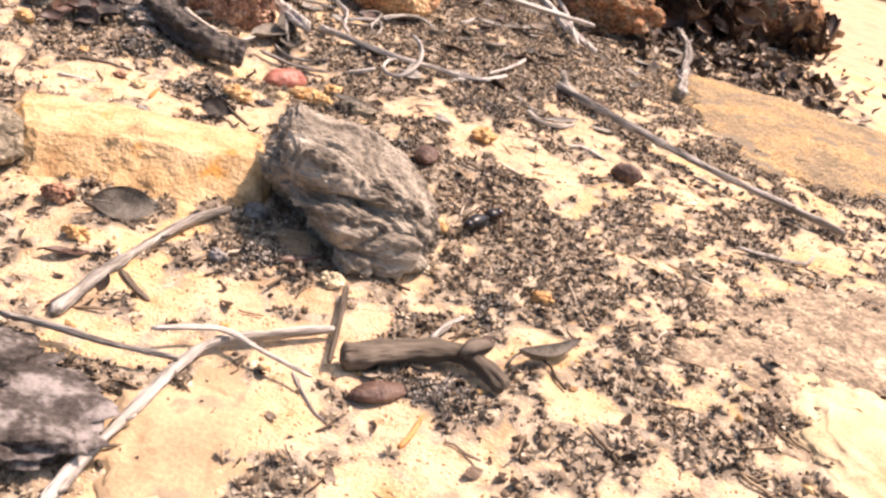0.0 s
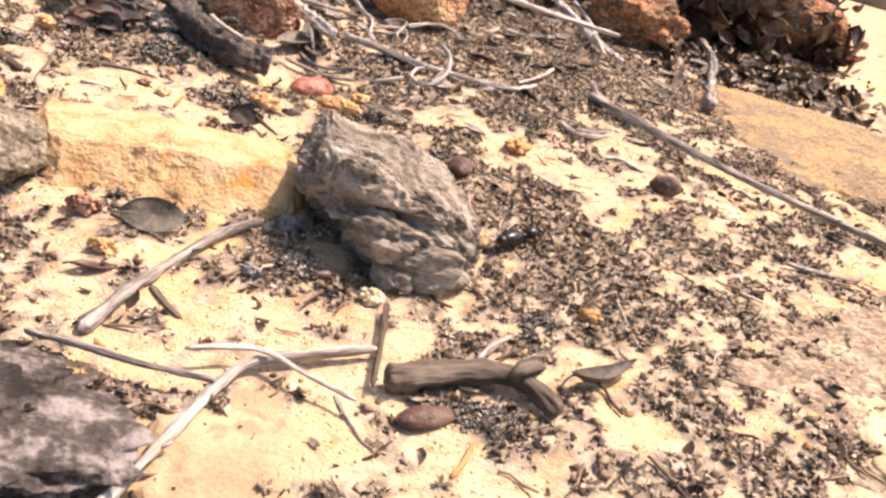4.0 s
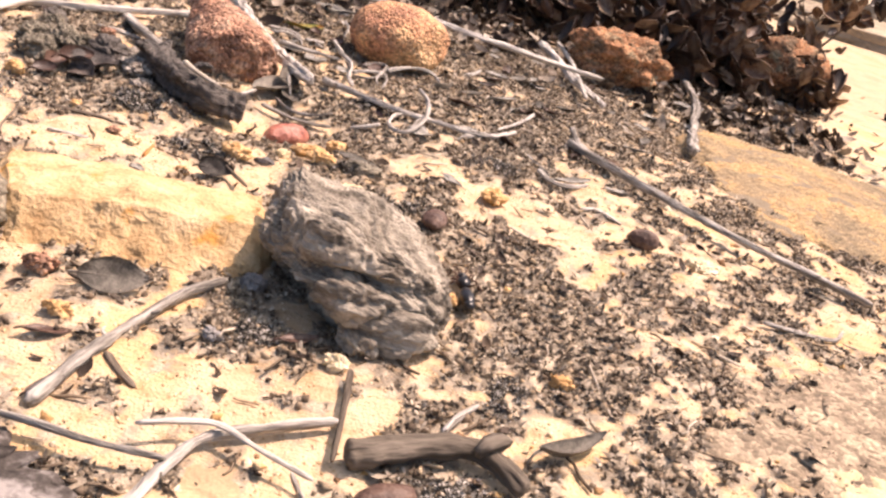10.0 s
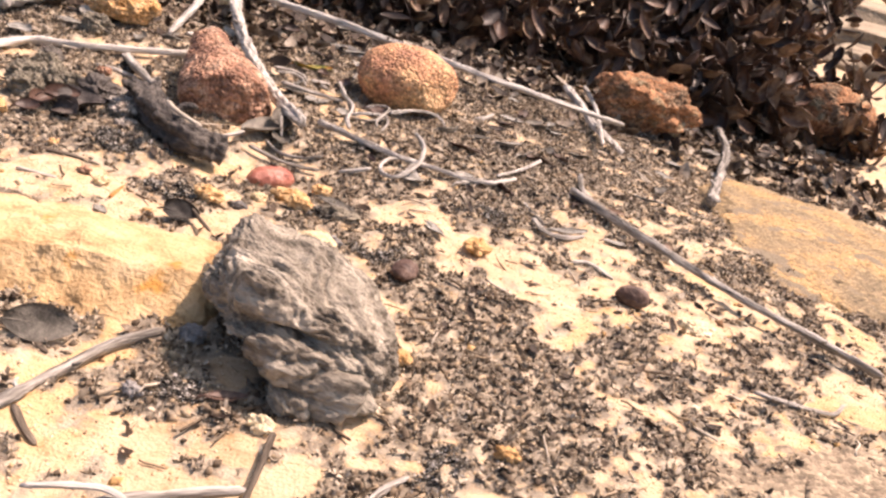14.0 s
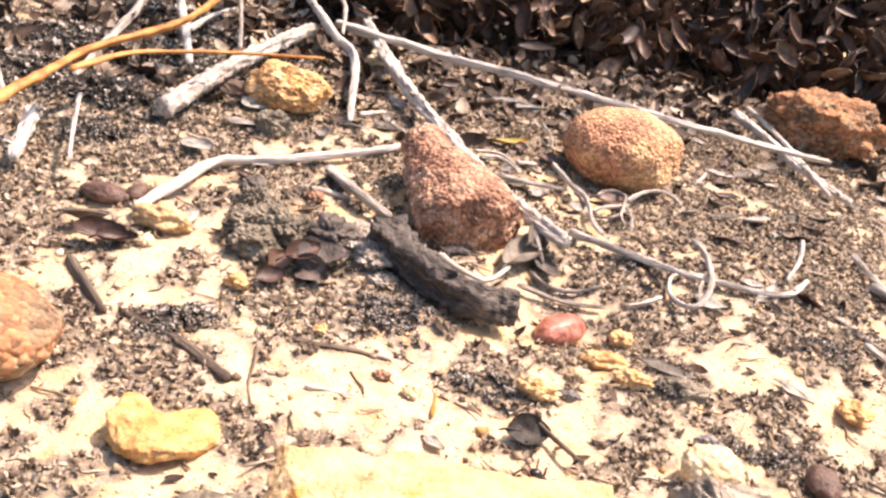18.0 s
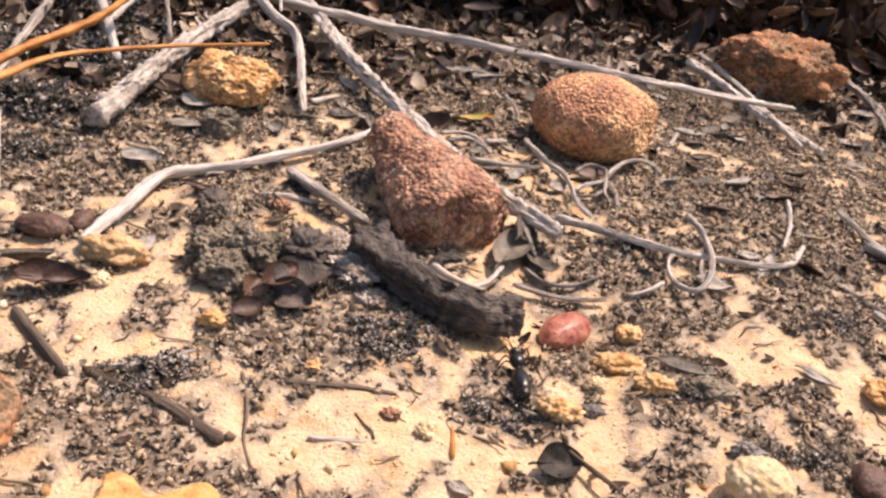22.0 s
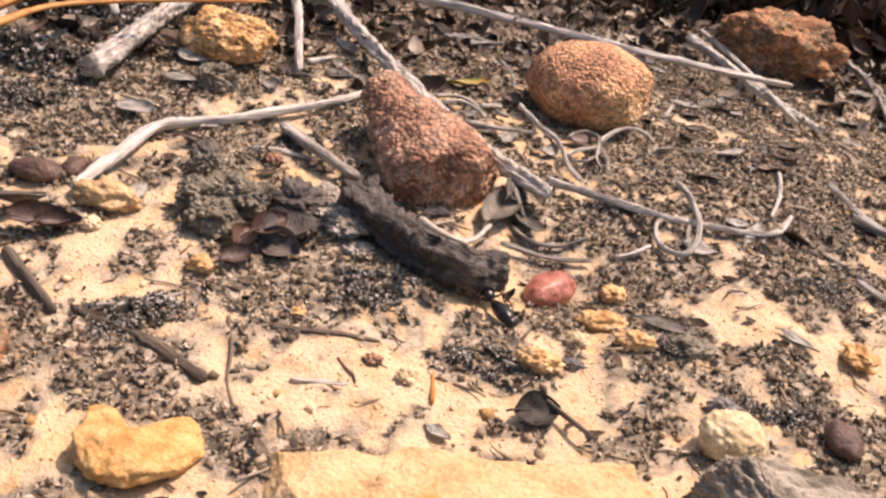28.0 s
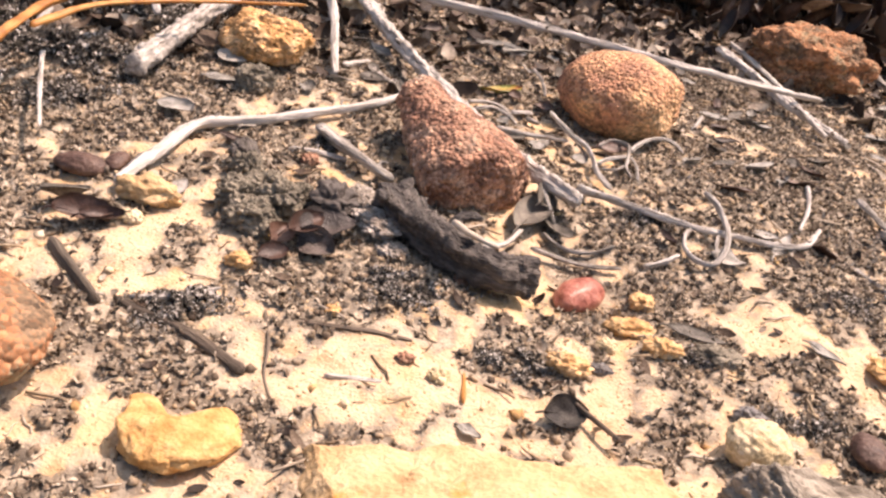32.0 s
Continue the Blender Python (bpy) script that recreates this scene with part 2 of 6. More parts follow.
    if fleck:
        at_, col, size = fleck
        nf = N.new("ShaderNodeTexNoise")
        nf.inputs["Scale"].default_value, nf.inputs["Detail"].default_value = size, 4
        L.new(tc.outputs["Object"], nf.inputs["Vector"])
        rp = N.new("ShaderNodeValToRGB")
        rp.color_ramp.elements[0].position, rp.color_ramp.elements[1].position = at_, at_ + 0.06
        L.new(nf.outputs["Fac"], rp.inputs["Fac"])
        mx = N.new("ShaderNodeMix")
        mx.data_type = 'RGBA'
        L.new(rp.outputs["Color"], mx.inputs["Factor"])
        L.new(colour, mx.inputs["A"])
        mx.inputs["B"].default_value = (*col, 1)
        colour = mx.outputs["Result"]
    L.new(colour, bsdf.inputs["Base Color"])
    b1 = N.new("ShaderNodeBump")
    b1.inputs["Strength"].default_value = bump
    b1.inputs["Distance"].default_value = reach * MM
    L.new(height, b1.inputs["Height"])
    b2 = N.new("ShaderNodeBump")
    b2.inputs["Strength"].default_value = bump
    b2.inputs["Distance"].default_value = reach * 2.5 * MM
    L.new(n1.outputs["Fac"], b2.inputs["Height"])
    L.new(b2.outputs[0], b1.inputs["Normal"])
    L.new(b1.outputs[0], bsdf.inputs["Normal"])
    return m


SANDSTONE = mat("yellow_sandstone", [(0.25, (0.36, 0.225, 0.105)), (0.46, (0.53, 0.37, 0.19)), (0.75, (0.66, 0.50, 0.30))], 120, 1100, 0.9, 1.0, 0.6, fleck=(0.62, (0.48, 0.25, 0.065), 80))
TAN_STONE = mat("tan_sandstone", [(0.3, (0.33, 0.245, 0.15)), (0.5, (0.45, 0.335, 0.20)), (0.7, (0.55, 0.41, 0.25))], 90, 1400, 0.9, 0.6, 0.35, fleck=(0.62, (0.34, 0.27, 0.18), 150))
SLAB_STONE = mat("brown_sandstone", [(0.28, (0.15, 0.115, 0.07)), (0.45, (0.27, 0.205, 0.12)), (0.58, (0.38, 0.245, 0.105)), (0.72, (0.42, 0.33, 0.20))], 38, 1100, 0.9, 0.9, 0.5, grain=1100, fleck=(0.56, (0.22, 0.18, 0.125), 70))
LEDGE = mat("ledge_sandstone", [(0.3, (0.20, 0.165, 0.115)), (0.5, (0.33, 0.27, 0.19)), (0.72, (0.44, 0.37, 0.26))], 12, 160, 0.92, 0.8, 4.0)
OLIVE_STONE = mat("olive_grey_stone", [(0.3, (0.09, 0.078, 0.055)), (0.5, (0.17, 0.148, 0.108)), (0.72, (0.32, 0.285, 0.215))], 220, 1300, 0.92, 0.9, 0.5, grain=800)
LICHEN_STONE = mat("lichen_stone", [(0.3, (0.15, 0.118, 0.082)), (0.5, (0.27, 0.215, 0.15)), (0.72, (0.45, 0.37, 0.255))], 120, 1500, 0.92, 0.6, 0.4, grain=900)
PALE_STONE = mat("pale_stone", [(0.3, (0.46, 0.36, 0.21)), (0.5, (0.58, 0.47, 0.29)), (0.7, (0.66, 0.56, 0.38))], 110, 1600, 0.9, 0.5, 0.35)
RED_STONE = mat("red_ironstone", [(0.28, (0.13, 0.065, 0.042)), (0.45, (0.29, 0.15, 0.09)), (0.6, (0.43, 0.265, 0.17)), (0.76, (0.58, 0.46, 0.35))], 130, 1500, 0.7, 1.0, 1.0, spec=0.45, grain=850)
ORANGE_STONE = mat("orange_ironstone", [(0.3, (0.27, 0.125, 0.08)), (0.46, (0.48, 0.25, 0.13)), (0.62, (0.62, 0.40, 0.20)), (0.82, (0.68, 0.52, 0.32))], 48, 1500, 0.7, 1.0, 0.9, spec=0.45, grain=950)
BROWN_STONE = mat("brown_ironstone", [(0.28, (0.09, 0.066, 0.044)), (0.42, (0.21, 0.145, 0.088)), (0.54, (0.36, 0.165, 0.075)), (0.66, (0.27, 0.215, 0.13)), (0.8, (0.36, 0.31, 0.20))], 75, 1300, 0.9, 1.0, 0.7, grain=700)
YELLOW_STONE = mat("yellow_granular", [(0.3, (0.30, 0.17, 0.06)), (0.5, (0.53, 0.315, 0.135)), (0.7, (0.64, 0.44, 0.24))], 180, 1300, 0.9, 0.9, 0.5, grain=800)
GREY_STONE = mat("grey_stone", [(0.3, (0.10, 0.095, 0.09)), (0.5, (0.22, 0.21, 0.20)), (0.75, (0.40, 0.38, 0.36))], 160, 1600, 0.85, 0.8, 0.5, vary=0.2)
DARKROCK = mat("dark_grey_pebble", [(0.3, (0.06, 0.053, 0.046)), (0.5, (0.12, 0.107, 0.092)), (0.75, (0.20, 0.18, 0.155))], 260, 1800, 0.8, 0.6, 0.3)
KNOBBY = mat("knobby_grey", [(0.36, (0.02, 0.017, 0.014)), (0.52, (0.075, 0.065, 0.058)), (0.68, (0.27, 0.25, 0.235))], 110, 700, 0.85, 0.8, 0.9)
LUMP = mat("grey_fibre", [(0.24, (0.06, 0.048, 0.035)), (0.42, (0.18, 0.158, 0.124)), (0.58, (0.34, 0.305, 0.245)), (0.8, (0.53, 0.48, 0.395))], 170, 1500, 0.85, 1.0, 0.5, stretch=(0.35, 1.4, 1.2))
OCHRE = mat("ochre_pebble", [(0.3, (0.46, 0.27, 0.11)), (0.5, (0.64, 0.41, 0.19)), (0.7, (0.72, 0.55, 0.32))], 400, 2500, 0.92, 0.7, 0.3, vary=0.25)
GOLD = mat("golden_sandstone", [(0.3, (0.44, 0.235, 0.075)), (0.5, (0.58, 0.345, 0.13)), (0.7, (0.66, 0.45, 0.21))], 260, 1600, 0.92, 0.8, 0.4)
CREAM = mat("cream_pebble", [(0.3, (0.50, 0.40, 0.23)), (0.5, (0.66, 0.55, 0.35)), (0.7, (0.74, 0.66, 0.48))], 400, 2200, 0.92, 0.8, 0.35, vary=0.2)
CLOD = mat("burnt_clod", [(0.3, (0.10, 0.09, 0.068)), (0.5, (0.23, 0.205, 0.155)), (0.72, (0.39, 0.345, 0.26))], 260, 1800, 0.95, 1.0, 0.6)
ASH = mat("wood_ash", [(0.3, (0.14, 0.122, 0.10)), (0.5, (0.32, 0.285, 0.24)), (0.72, (0.60, 0.55, 0.48))], 420, 1900, 0.95, 1.0, 0.5)
GREY_WOOD = mat("grey_wood", [(0.22, (0.13, 0.118, 0.10)), (0.42, (0.35, 0.325, 0.285)), (0.62, (0.57, 0.54, 0.49)), (0.85, (0.70, 0.675, 0.62))], 700, 2400, 0.85, 1.0, 0.45, vary=0.3, along=True)
DARK_WOOD = mat("dark_wood", [(0.3, (0.05, 0.04, 0.03)), (0.5, (0.13, 0.105, 0.08)), (0.75, (0.26, 0.21, 0.16))], 350, 2600, 0.85, 0.8, 0.3, vary=0.2, along=True)
STICK = mat("smoked_wood", [(0.25, (0.05, 0.041, 0.031)), (0.5, (0.115, 0.095, 0.072)), (0.75, (0.19, 0.16, 0.125))], 420, 1900, 0.8, 0.8, 0.4, along=True)
CHAR = mat("charred_wood", [(0.3, (0.02, 0.017, 0.015)), (0.5, (0.062, 0.053, 0.045)), (0.72, (0.17, 0.148, 0.125))], 480, 1900, 0.65, 1.0, 0.6, spec=0.5, along=True, stretch=(1, 1, 2.6))
BARE_WOOD = mat("bare_wood", [(0.3, (0.42, 0.36, 0.28)), (0.6, (0.66, 0.60, 0.50)), (0.8, (0.74, 0.70, 0.62))], 350, 2600, 0.8, 0.6, 0.3, along=True)
NEEDLE = mat("dry_needle", [(0.3, (0.24, 0.09, 0.02)), (0.5, (0.42, 0.19, 0.05)), (0.7, (0.50, 0.28, 0.09))], 200, 2500, 0.5, 0.4, 0.15, vary=0.2)
GREY_LEAF = mat("grey_leaf", [(0.3, (0.14, 0.13, 0.11)), (0.5, (0.26, 0.25, 0.22)), (0.72, (0.40, 0.38, 0.34))], 280, 2200, 0.7, 0.5, 0.2, vary=0.3)
DARK_LEAF = mat("dark_leaf", [(0.3, (0.06, 0.055, 0.045)), (0.5, (0.13, 0.118, 0.098)), (0.75, (0.22, 0.20, 0.165))], 280, 2200, 0.65, 0.5, 0.2, vary=0.2)
SHEEN_LEAF = mat("sheen_leaf", [(0.3, (0.03, 0.025, 0.022)), (0.5, (0.066, 0.054, 0.047)), (0.75, (0.15, 0.125, 0.108))], 260, 2200, 0.55, 0.8, 0.3, spec=0.5, vary=0.2)
CHAR_LEAF = mat("charred_leaf", [(0.3, (0.012, 0.011, 0.01)), (0.5, (0.03, 0.027, 0.024)), (0.75, (0.075, 0.07, 0.06))], 280, 2200, 0.6, 0.5, 0.2)
BROWN_LEAF = mat("brown_leaf", [(0.3, (0.03, 0.016, 0.012)), (0.5, (0.07, 0.038, 0.026)), (0.75, (0.15, 0.09, 0.065))], 260, 2200, 0.5, 0.5, 0.2, spec=0.5, vary=0.3)
LITTER = mat("litter_leaf", [(0.2, (0.016, 0.009, 0.006)), (0.45, (0.055, 0.028, 0.017)), (0.65, (0.11, 0.06, 0.034)), (0.88, (0.27, 0.19, 0.12))], 200, 2000, 0.55, 0.5, 0.2, spec=0.5, vary=0.7)
LITTER_SMALL = mat("small_litter", [(0.2, (0.02, 0.013, 0.009)), (0.45, (0.06, 0.039, 0.025)), (0.65, (0.125, 0.09, 0.06)), (0.88, (0.38, 0.33, 0.26))], 200, 2000, 0.65, 0.5, 0.2, island=True, vary=0.8)
RED_SEED = mat("red_seed", [(0.3, (0.20, 0.055, 0.035)), (0.5, (0.38, 0.135, 0.09)), (0.75, (0.50, 0.24, 0.17))], 300, 1500, 0.42, 0.8, 0.35, spec=0.5, coat=0.1)
BROWN_SEED = mat("brown_seed", [(0.3, (0.045, 0.025, 0.018)), (0.5, (0.10, 0.058, 0.042)), (0.75, (0.20, 0.135, 0.10))], 260, 1300, 0.55, 0.9, 0.35, spec=0.4, vary=0.15)
MOSS = mat("burnt_moss", [(0.10, (0.10, 0.080, 0.058)), (0.36, (0.19, 0.155, 0.112)), (0.60, (0.29, 0.24, 0.175)), (0.9, (0.52, 0.45, 0.35))], 500, 3000, 0.9, 0.4, 0.2, island=True, vary=0.9)
CRUMB = mat("dark_crumb", [(0.10, (0.09, 0.068, 0.048)), (0.4, (0.18, 0.138, 0.095)), (0.65, (0.26, 0.20, 0.135)), (0.9, (0.44, 0.35, 0.23))], 500, 3000, 0.95, 0.6, 0.2, island=True, vary=0.9)
SAND_GRAIN = mat("sand_grain", [(0.2, (0.42, 0.29, 0.15)), (0.5, (0.58, 0.44, 0.26)), (0.8, (0.68, 0.58, 0.41))], 500, 3000, 0.8, 0.4, 0.2, island=True, vary=0.7)
PALE_STRAW = mat("pale_straw", [(0.2, (0.22, 0.18, 0.13)), (0.5, (0.42, 0.36, 0.28)), (0.8, (0.60, 0.54, 0.44))], 300, 2500, 0.8, 0.4, 0.1, island=True, vary=0.7)
GRIT = mat("grit", [(0.1, (0.22, 0.13, 0.07)), (0.35, (0.52, 0.33, 0.13)), (0.6, (0.62, 0.48, 0.28)), (0.9, (0.72, 0.64, 0.48))], 400, 2500, 0.92, 0.7, 0.3, island=True, vary=0.9)
MOSS_DARK = mat("dark_moss", [(0.10, (0.03, 0.027, 0.022)), (0.4, (0.085, 0.075, 0.06)), (0.66, (0.15, 0.135, 0.11)), (0.9, (0.55, 0.52, 0.47))], 500, 3000, 0.9, 0.4, 0.2, island=True, vary=0.9)
SHELL = mat("black_shell", [(0.3, (0.008, 0.007, 0.007)), (0.7, (0.02, 0.018, 0.017))], 500, 2500, 0.3, 0.3, 0.08, spec=0.4, coat=0.15)
LEGS = mat("dark_leg", [(0.3, (0.03, 0.012, 0.008)), (0.7, (0.09, 0.04, 0.02))], 500, 2500, 0.4, 0.3, 0.08)
STRIPE_LEAF = mat("striped_leaf", [(0.35, (0.30, 0.05, 0.03)), (0.48, (0.45, 0.32, 0.05)), (0.6, (0.14, 0.20, 0.05)), (0.75, (0.5, 0.35, 0.12))], 160, 1500, 0.4, 0.4, 0.2, spec=0.5, stretch=(0.3, 2.2, 1))


def ground_material():
    """Pale sand with a dark burnt crust, where the mesh's own "crust" value lays it."""
    m = bpy.data.materials.new("sand_and_crust")
    m.use_nodes = True
    nt = m.node_tree
    N, L = nt.nodes, nt.links
    bsdf = N["Principled BSDF"]
    bsdf.inputs["Roughness"].default_value = 0.95
    bsdf.inputs["Specular IOR Level"].default_value = 0.2
    tc = N.new("ShaderNodeTexCoord")

    def tex(scale, detail, kind="ShaderNodeTexNoise"):
        n = N.new(kind)
        n.inputs["Scale"].default_value = scale
        if kind == "ShaderNodeTexNoise":
            n.inputs["Detail"].default_value = detail
        L.new(tc.outputs["Object"], n.inputs["Vector"])
        return n

    def ramp(fac, stops):
        r = N.new("ShaderNodeValToRGB")
        el = r.color_ramp.elements
        while len(el) < len(stops):
            el.new(0.5)
        for e, (p, c) in zip(el, stops):
            e.position, e.color = p, (*c, 1)
        L.new(fac, r.inputs["Fac"])
        return r.outputs["Color"]

    broad, mid, fine = tex(28, 4), tex(260, 5), tex(1600, 3)
    sand = ramp(broad.outputs["Fac"], [(0.35, (0.52, 0.385, 0.24)), (0.5, (0.63, 0.485, 0.325)), (0.62, (0.59, 0.42, 0.23))])
    speck = ramp(fine.outputs["Fac"], [(0.28, (0.72, 0.68, 0.62)), (0.42, (0.94, 0.93, 0.91)), (0.58, (1.0, 1.0, 1.0)), (0.7, (1.10, 1.11, 1.12))])
    mul = N.new("ShaderNodeMix")
    mul.data_type, mul.blend_type = 'RGBA', 'MULTIPLY'
    mul.inputs["Factor"].default_value = 0.8
    L.new(sand, mul.inputs["A"])
    L.new(speck, mul.inputs["B"])
    blot = ramp(mid.outputs["Fac"], [(0.30, (0.72, 0.66, 0.57)), (0.42, (0.97, 0.96, 0.94)), (0.64, (1.07, 1.08, 1.10))])
    mul2 = N.new("ShaderNodeMix")
    mul2.data_type, mul2.blend_type = 'RGBA', 'MULTIPLY'
    mul2.inputs["Factor"].default_value = 0.9
    L.new(mul.outputs["Result"], mul2.inputs["A"])
    L.new(blot, mul2.inputs["B"])
    dark = ramp(mid.outputs["Fac"], [(0.32, (0.13, 0.108, 0.082)), (0.5, (0.27, 0.23, 0.175)), (0.64, (0.48, 0.405, 0.30))])
    att = N.new("ShaderNodeAttribute")
    att.attribute_name = "crust"
    ad = N.new("ShaderNodeMath")
    ad.operation = 'MULTIPLY_ADD'
    L.new(mid.outputs["Fac"], ad.inputs[0])
    ad.inputs[1].default_value = 1.1
    L.new(att.outputs["Fac"], ad.inputs[2])
    ad2 = N.new("ShaderNodeMath")
    ad2.operation = 'MULTIPLY_ADD'
    L.new(fine.outputs["Fac"], ad2.inputs[0])
    ad2.inputs[1].default_value = 0.5
    L.new(ad.outputs[0], ad2.inputs[2])
    mask = ramp(ad2.outputs[0], [(0.60, (0, 0, 0)), (0.76, (0.50, 0.50, 0.50)), (0.96, (1, 1, 1))])
    mx = N.new("ShaderNodeMix")
    mx.data_type = 'RGBA'
    L.new(mask, mx.inputs["Factor"])
    L.new(mul2.outputs["Result"], mx.inputs["A"])
    L.new(dark, mx.inputs["B"])
    L.new(mx.outputs["Result"], bsdf.inputs["Base Color"])
    b1, b2 = N.new("ShaderNodeBump"), N.new("ShaderNodeBump")
    b1.inputs["Strength"].default_value, b1.inputs["Distance"].default_value = 0.9, 0.5 * MM
    b2.inputs["Strength"].default_value, b2.inputs["Distance"].default_value = 0.6, 1.2 * MM
    L.new(fine.outputs["Fac"], b1.inputs["Height"])
    L.new(mid.outputs["Fac"], b2.inputs["Height"])
    L.new(b2.outputs[0], b1.inputs["Normal"])
    L.new(b1.outputs[0], bsdf.inputs["Normal"])
    return m


# ---- ground ----
def build_ground():
    far = np.array([300, 345, 420, 540, 750, 1100, 1700, 3000, 6000, 15000, 60000, 400000], float)
    xs = np.concatenate([-far[::-1] - 60, np.arange(-340, 221, 1.35), far - 60])
    ys = np.concatenate([-far[::-1] + 20, np.arange(-260, 425, 1.35), far + 140])
    X, Y = np.meshgrid(np.sort(xs), np.sort(ys))
    Z = land(X, Y)
    nx, ny = X.shape[1], X.shape[0]
    co = np.stack([X, Y, Z], -1).reshape(-1, 3) * MM
    idx = np.arange(nx * ny).reshape(ny, nx)
    quads = np.stack([idx[:-1, :-1], idx[:-1, 1:], idx[1:, 1:], idx[1:, :-1]], -1).reshape(-1, 4)
    me = bpy.data.meshes.new("ground")
    me.vertices.add(len(co))
    me.vertices.foreach_set("co", co.ravel())
    me.loops.add(quads.size)
    me.loops.foreach_set("vertex_index", quads.ravel().astype(np.int32))
    me.polygons.add(len(quads))
    me.polygons.foreach_set("loop_start", np.arange(0, quads.size, 4, dtype=np.int32))
    me.update(calc_edges=True)
    me.polygons.foreach_set("use_smooth", [True] * len(quads))
    a = me.attributes.new("crust", 'FLOAT', 'POINT')
    near = np.clip(1.6 - np.hypot(X + 60, Y - 20) / 330, 0, 1)
    a.data.foreach_set("value", (crust(X, Y) * near - 0.1 * (1 - near)).ravel().astype(np.float32))
    me.materials.append(ground_material())
    tagged(new("ground", me), "pale ochre sand with dark burnt moss crust", "ground", kind="structure")


build_ground()


# ---- builders of things ----
def holder(name, x, y, z, turn=0.0):
    ob = new(name)
    ob.empty_display_size = 0.005
    ob.matrix_basis = pose(x * MM, y * MM, z * MM, 0, 0, turn)
    return ob


def stone_mesh(name, w, d, h, material, seed=0, levels=4, rough=0.10, knob=0.0, grain=0.0, taper=0.0, flats=5, size=1.0):
    """A worn stone about w x d x h mm, sunk a little, with its base centre at the origin."""
    rnd = random.Random(seed)
    bm = bmesh.new()
    bmesh.ops.create_icosphere(bm, subdivisions=levels, radius=1.0)
    cuts = []
    for _ in range(flats):
        n = Vector((rnd.gauss(0, 1), rnd.gauss(0, 1), rnd.gauss(0.1, 0.7))).normalized()
        cuts.append((n, rnd.uniform(0.72, 0.92)))
    off = Vector((seed * 3.1, seed * 1.7, seed * 0.9))
    for v in bm.verts:
        p = v.co.copy()
        for n, k in cuts:
            s = p.dot(n) - k
            if s > 0:
                p -= n * s * 0.85
        q = p.normalized()
        p += q * rough * (noise.fractal(p * 1.6 + off, 0.9, 2.1, 4))
        if knob:
            p += q * knob * (0.5 - noise.voronoi(p * 3.2 + off)[0][0])
        if taper:
            k = 1 - taper * 0.5 * (p.x + 1)
            p.y *= k
            p.z *= k
        p = Vector((p.x * w / 2, p.y * d / 2, p.z * h * 0.56 + h * 0.42))
        if grain:
            p += q * grain * (0.45 - noise.voronoi(p * 0.95 + off)[0][0])
        v.co = p * MM
    me = bpy.data.meshes.new(name)
    bm.to_mesh(me)
    bm.free()
    me.materials.append(material)
    me.polygons.foreach_set("use_smooth", [True] * len(me.polygons))
    return me


def stone(name, x, y, w, d, h, turn, material, label, seed=1, category="stone", lift=0.0, tilt=(0, 0), **kw):
    ob = new(name, stone_mesh(name, w, d, h, material, seed, **kw))
    ob.matrix_basis = pose(x * MM, y * MM, (landz(x, y) + lift) * MM, tilt[0], tilt[1], turn)
    return tagged(ob, label, category)


def pebble(name, x, y, w, d, h, turn, material, label, seed):
    return stone(name, x, y, w, d, h, turn, material, label, seed, "pebble", levels=5, rough=0.34, knob=0.10, grain=0.85, flats=4)


def clod(name, x, y, w, d, h, turn, material, label, seed):
    return stone(name, x, y, w, d, h, turn, material, label, seed, "clod", levels=6, rough=0.34, knob=0.36, grain=0.9, flats=2)


def seed(name, x, y, w, d, h, turn, material, label, number):
    ob = holder(name, x, y, landz(x, y) + 0.1, turn)
    me = stone_mesh("husk", w, d, h, material, number + 40, levels=4, rough=0.07, flats=1)
    child("husk", me, ob)
    bm = bmesh.new()
    bmesh.ops.create_icosphere(bm, subdivisions=2, radius=0.08 * w * MM)
    for v in bm.verts:
        v.co = Vector((v.co.x * 0.7 + w * 0.49 * MM, v.co.y, v.co.z + 0.45 * h * MM))
    part("hilum", bm, DARK_WOOD, ob, "dark scar at the seed's end")
    return tagged(ob, label, "seed")


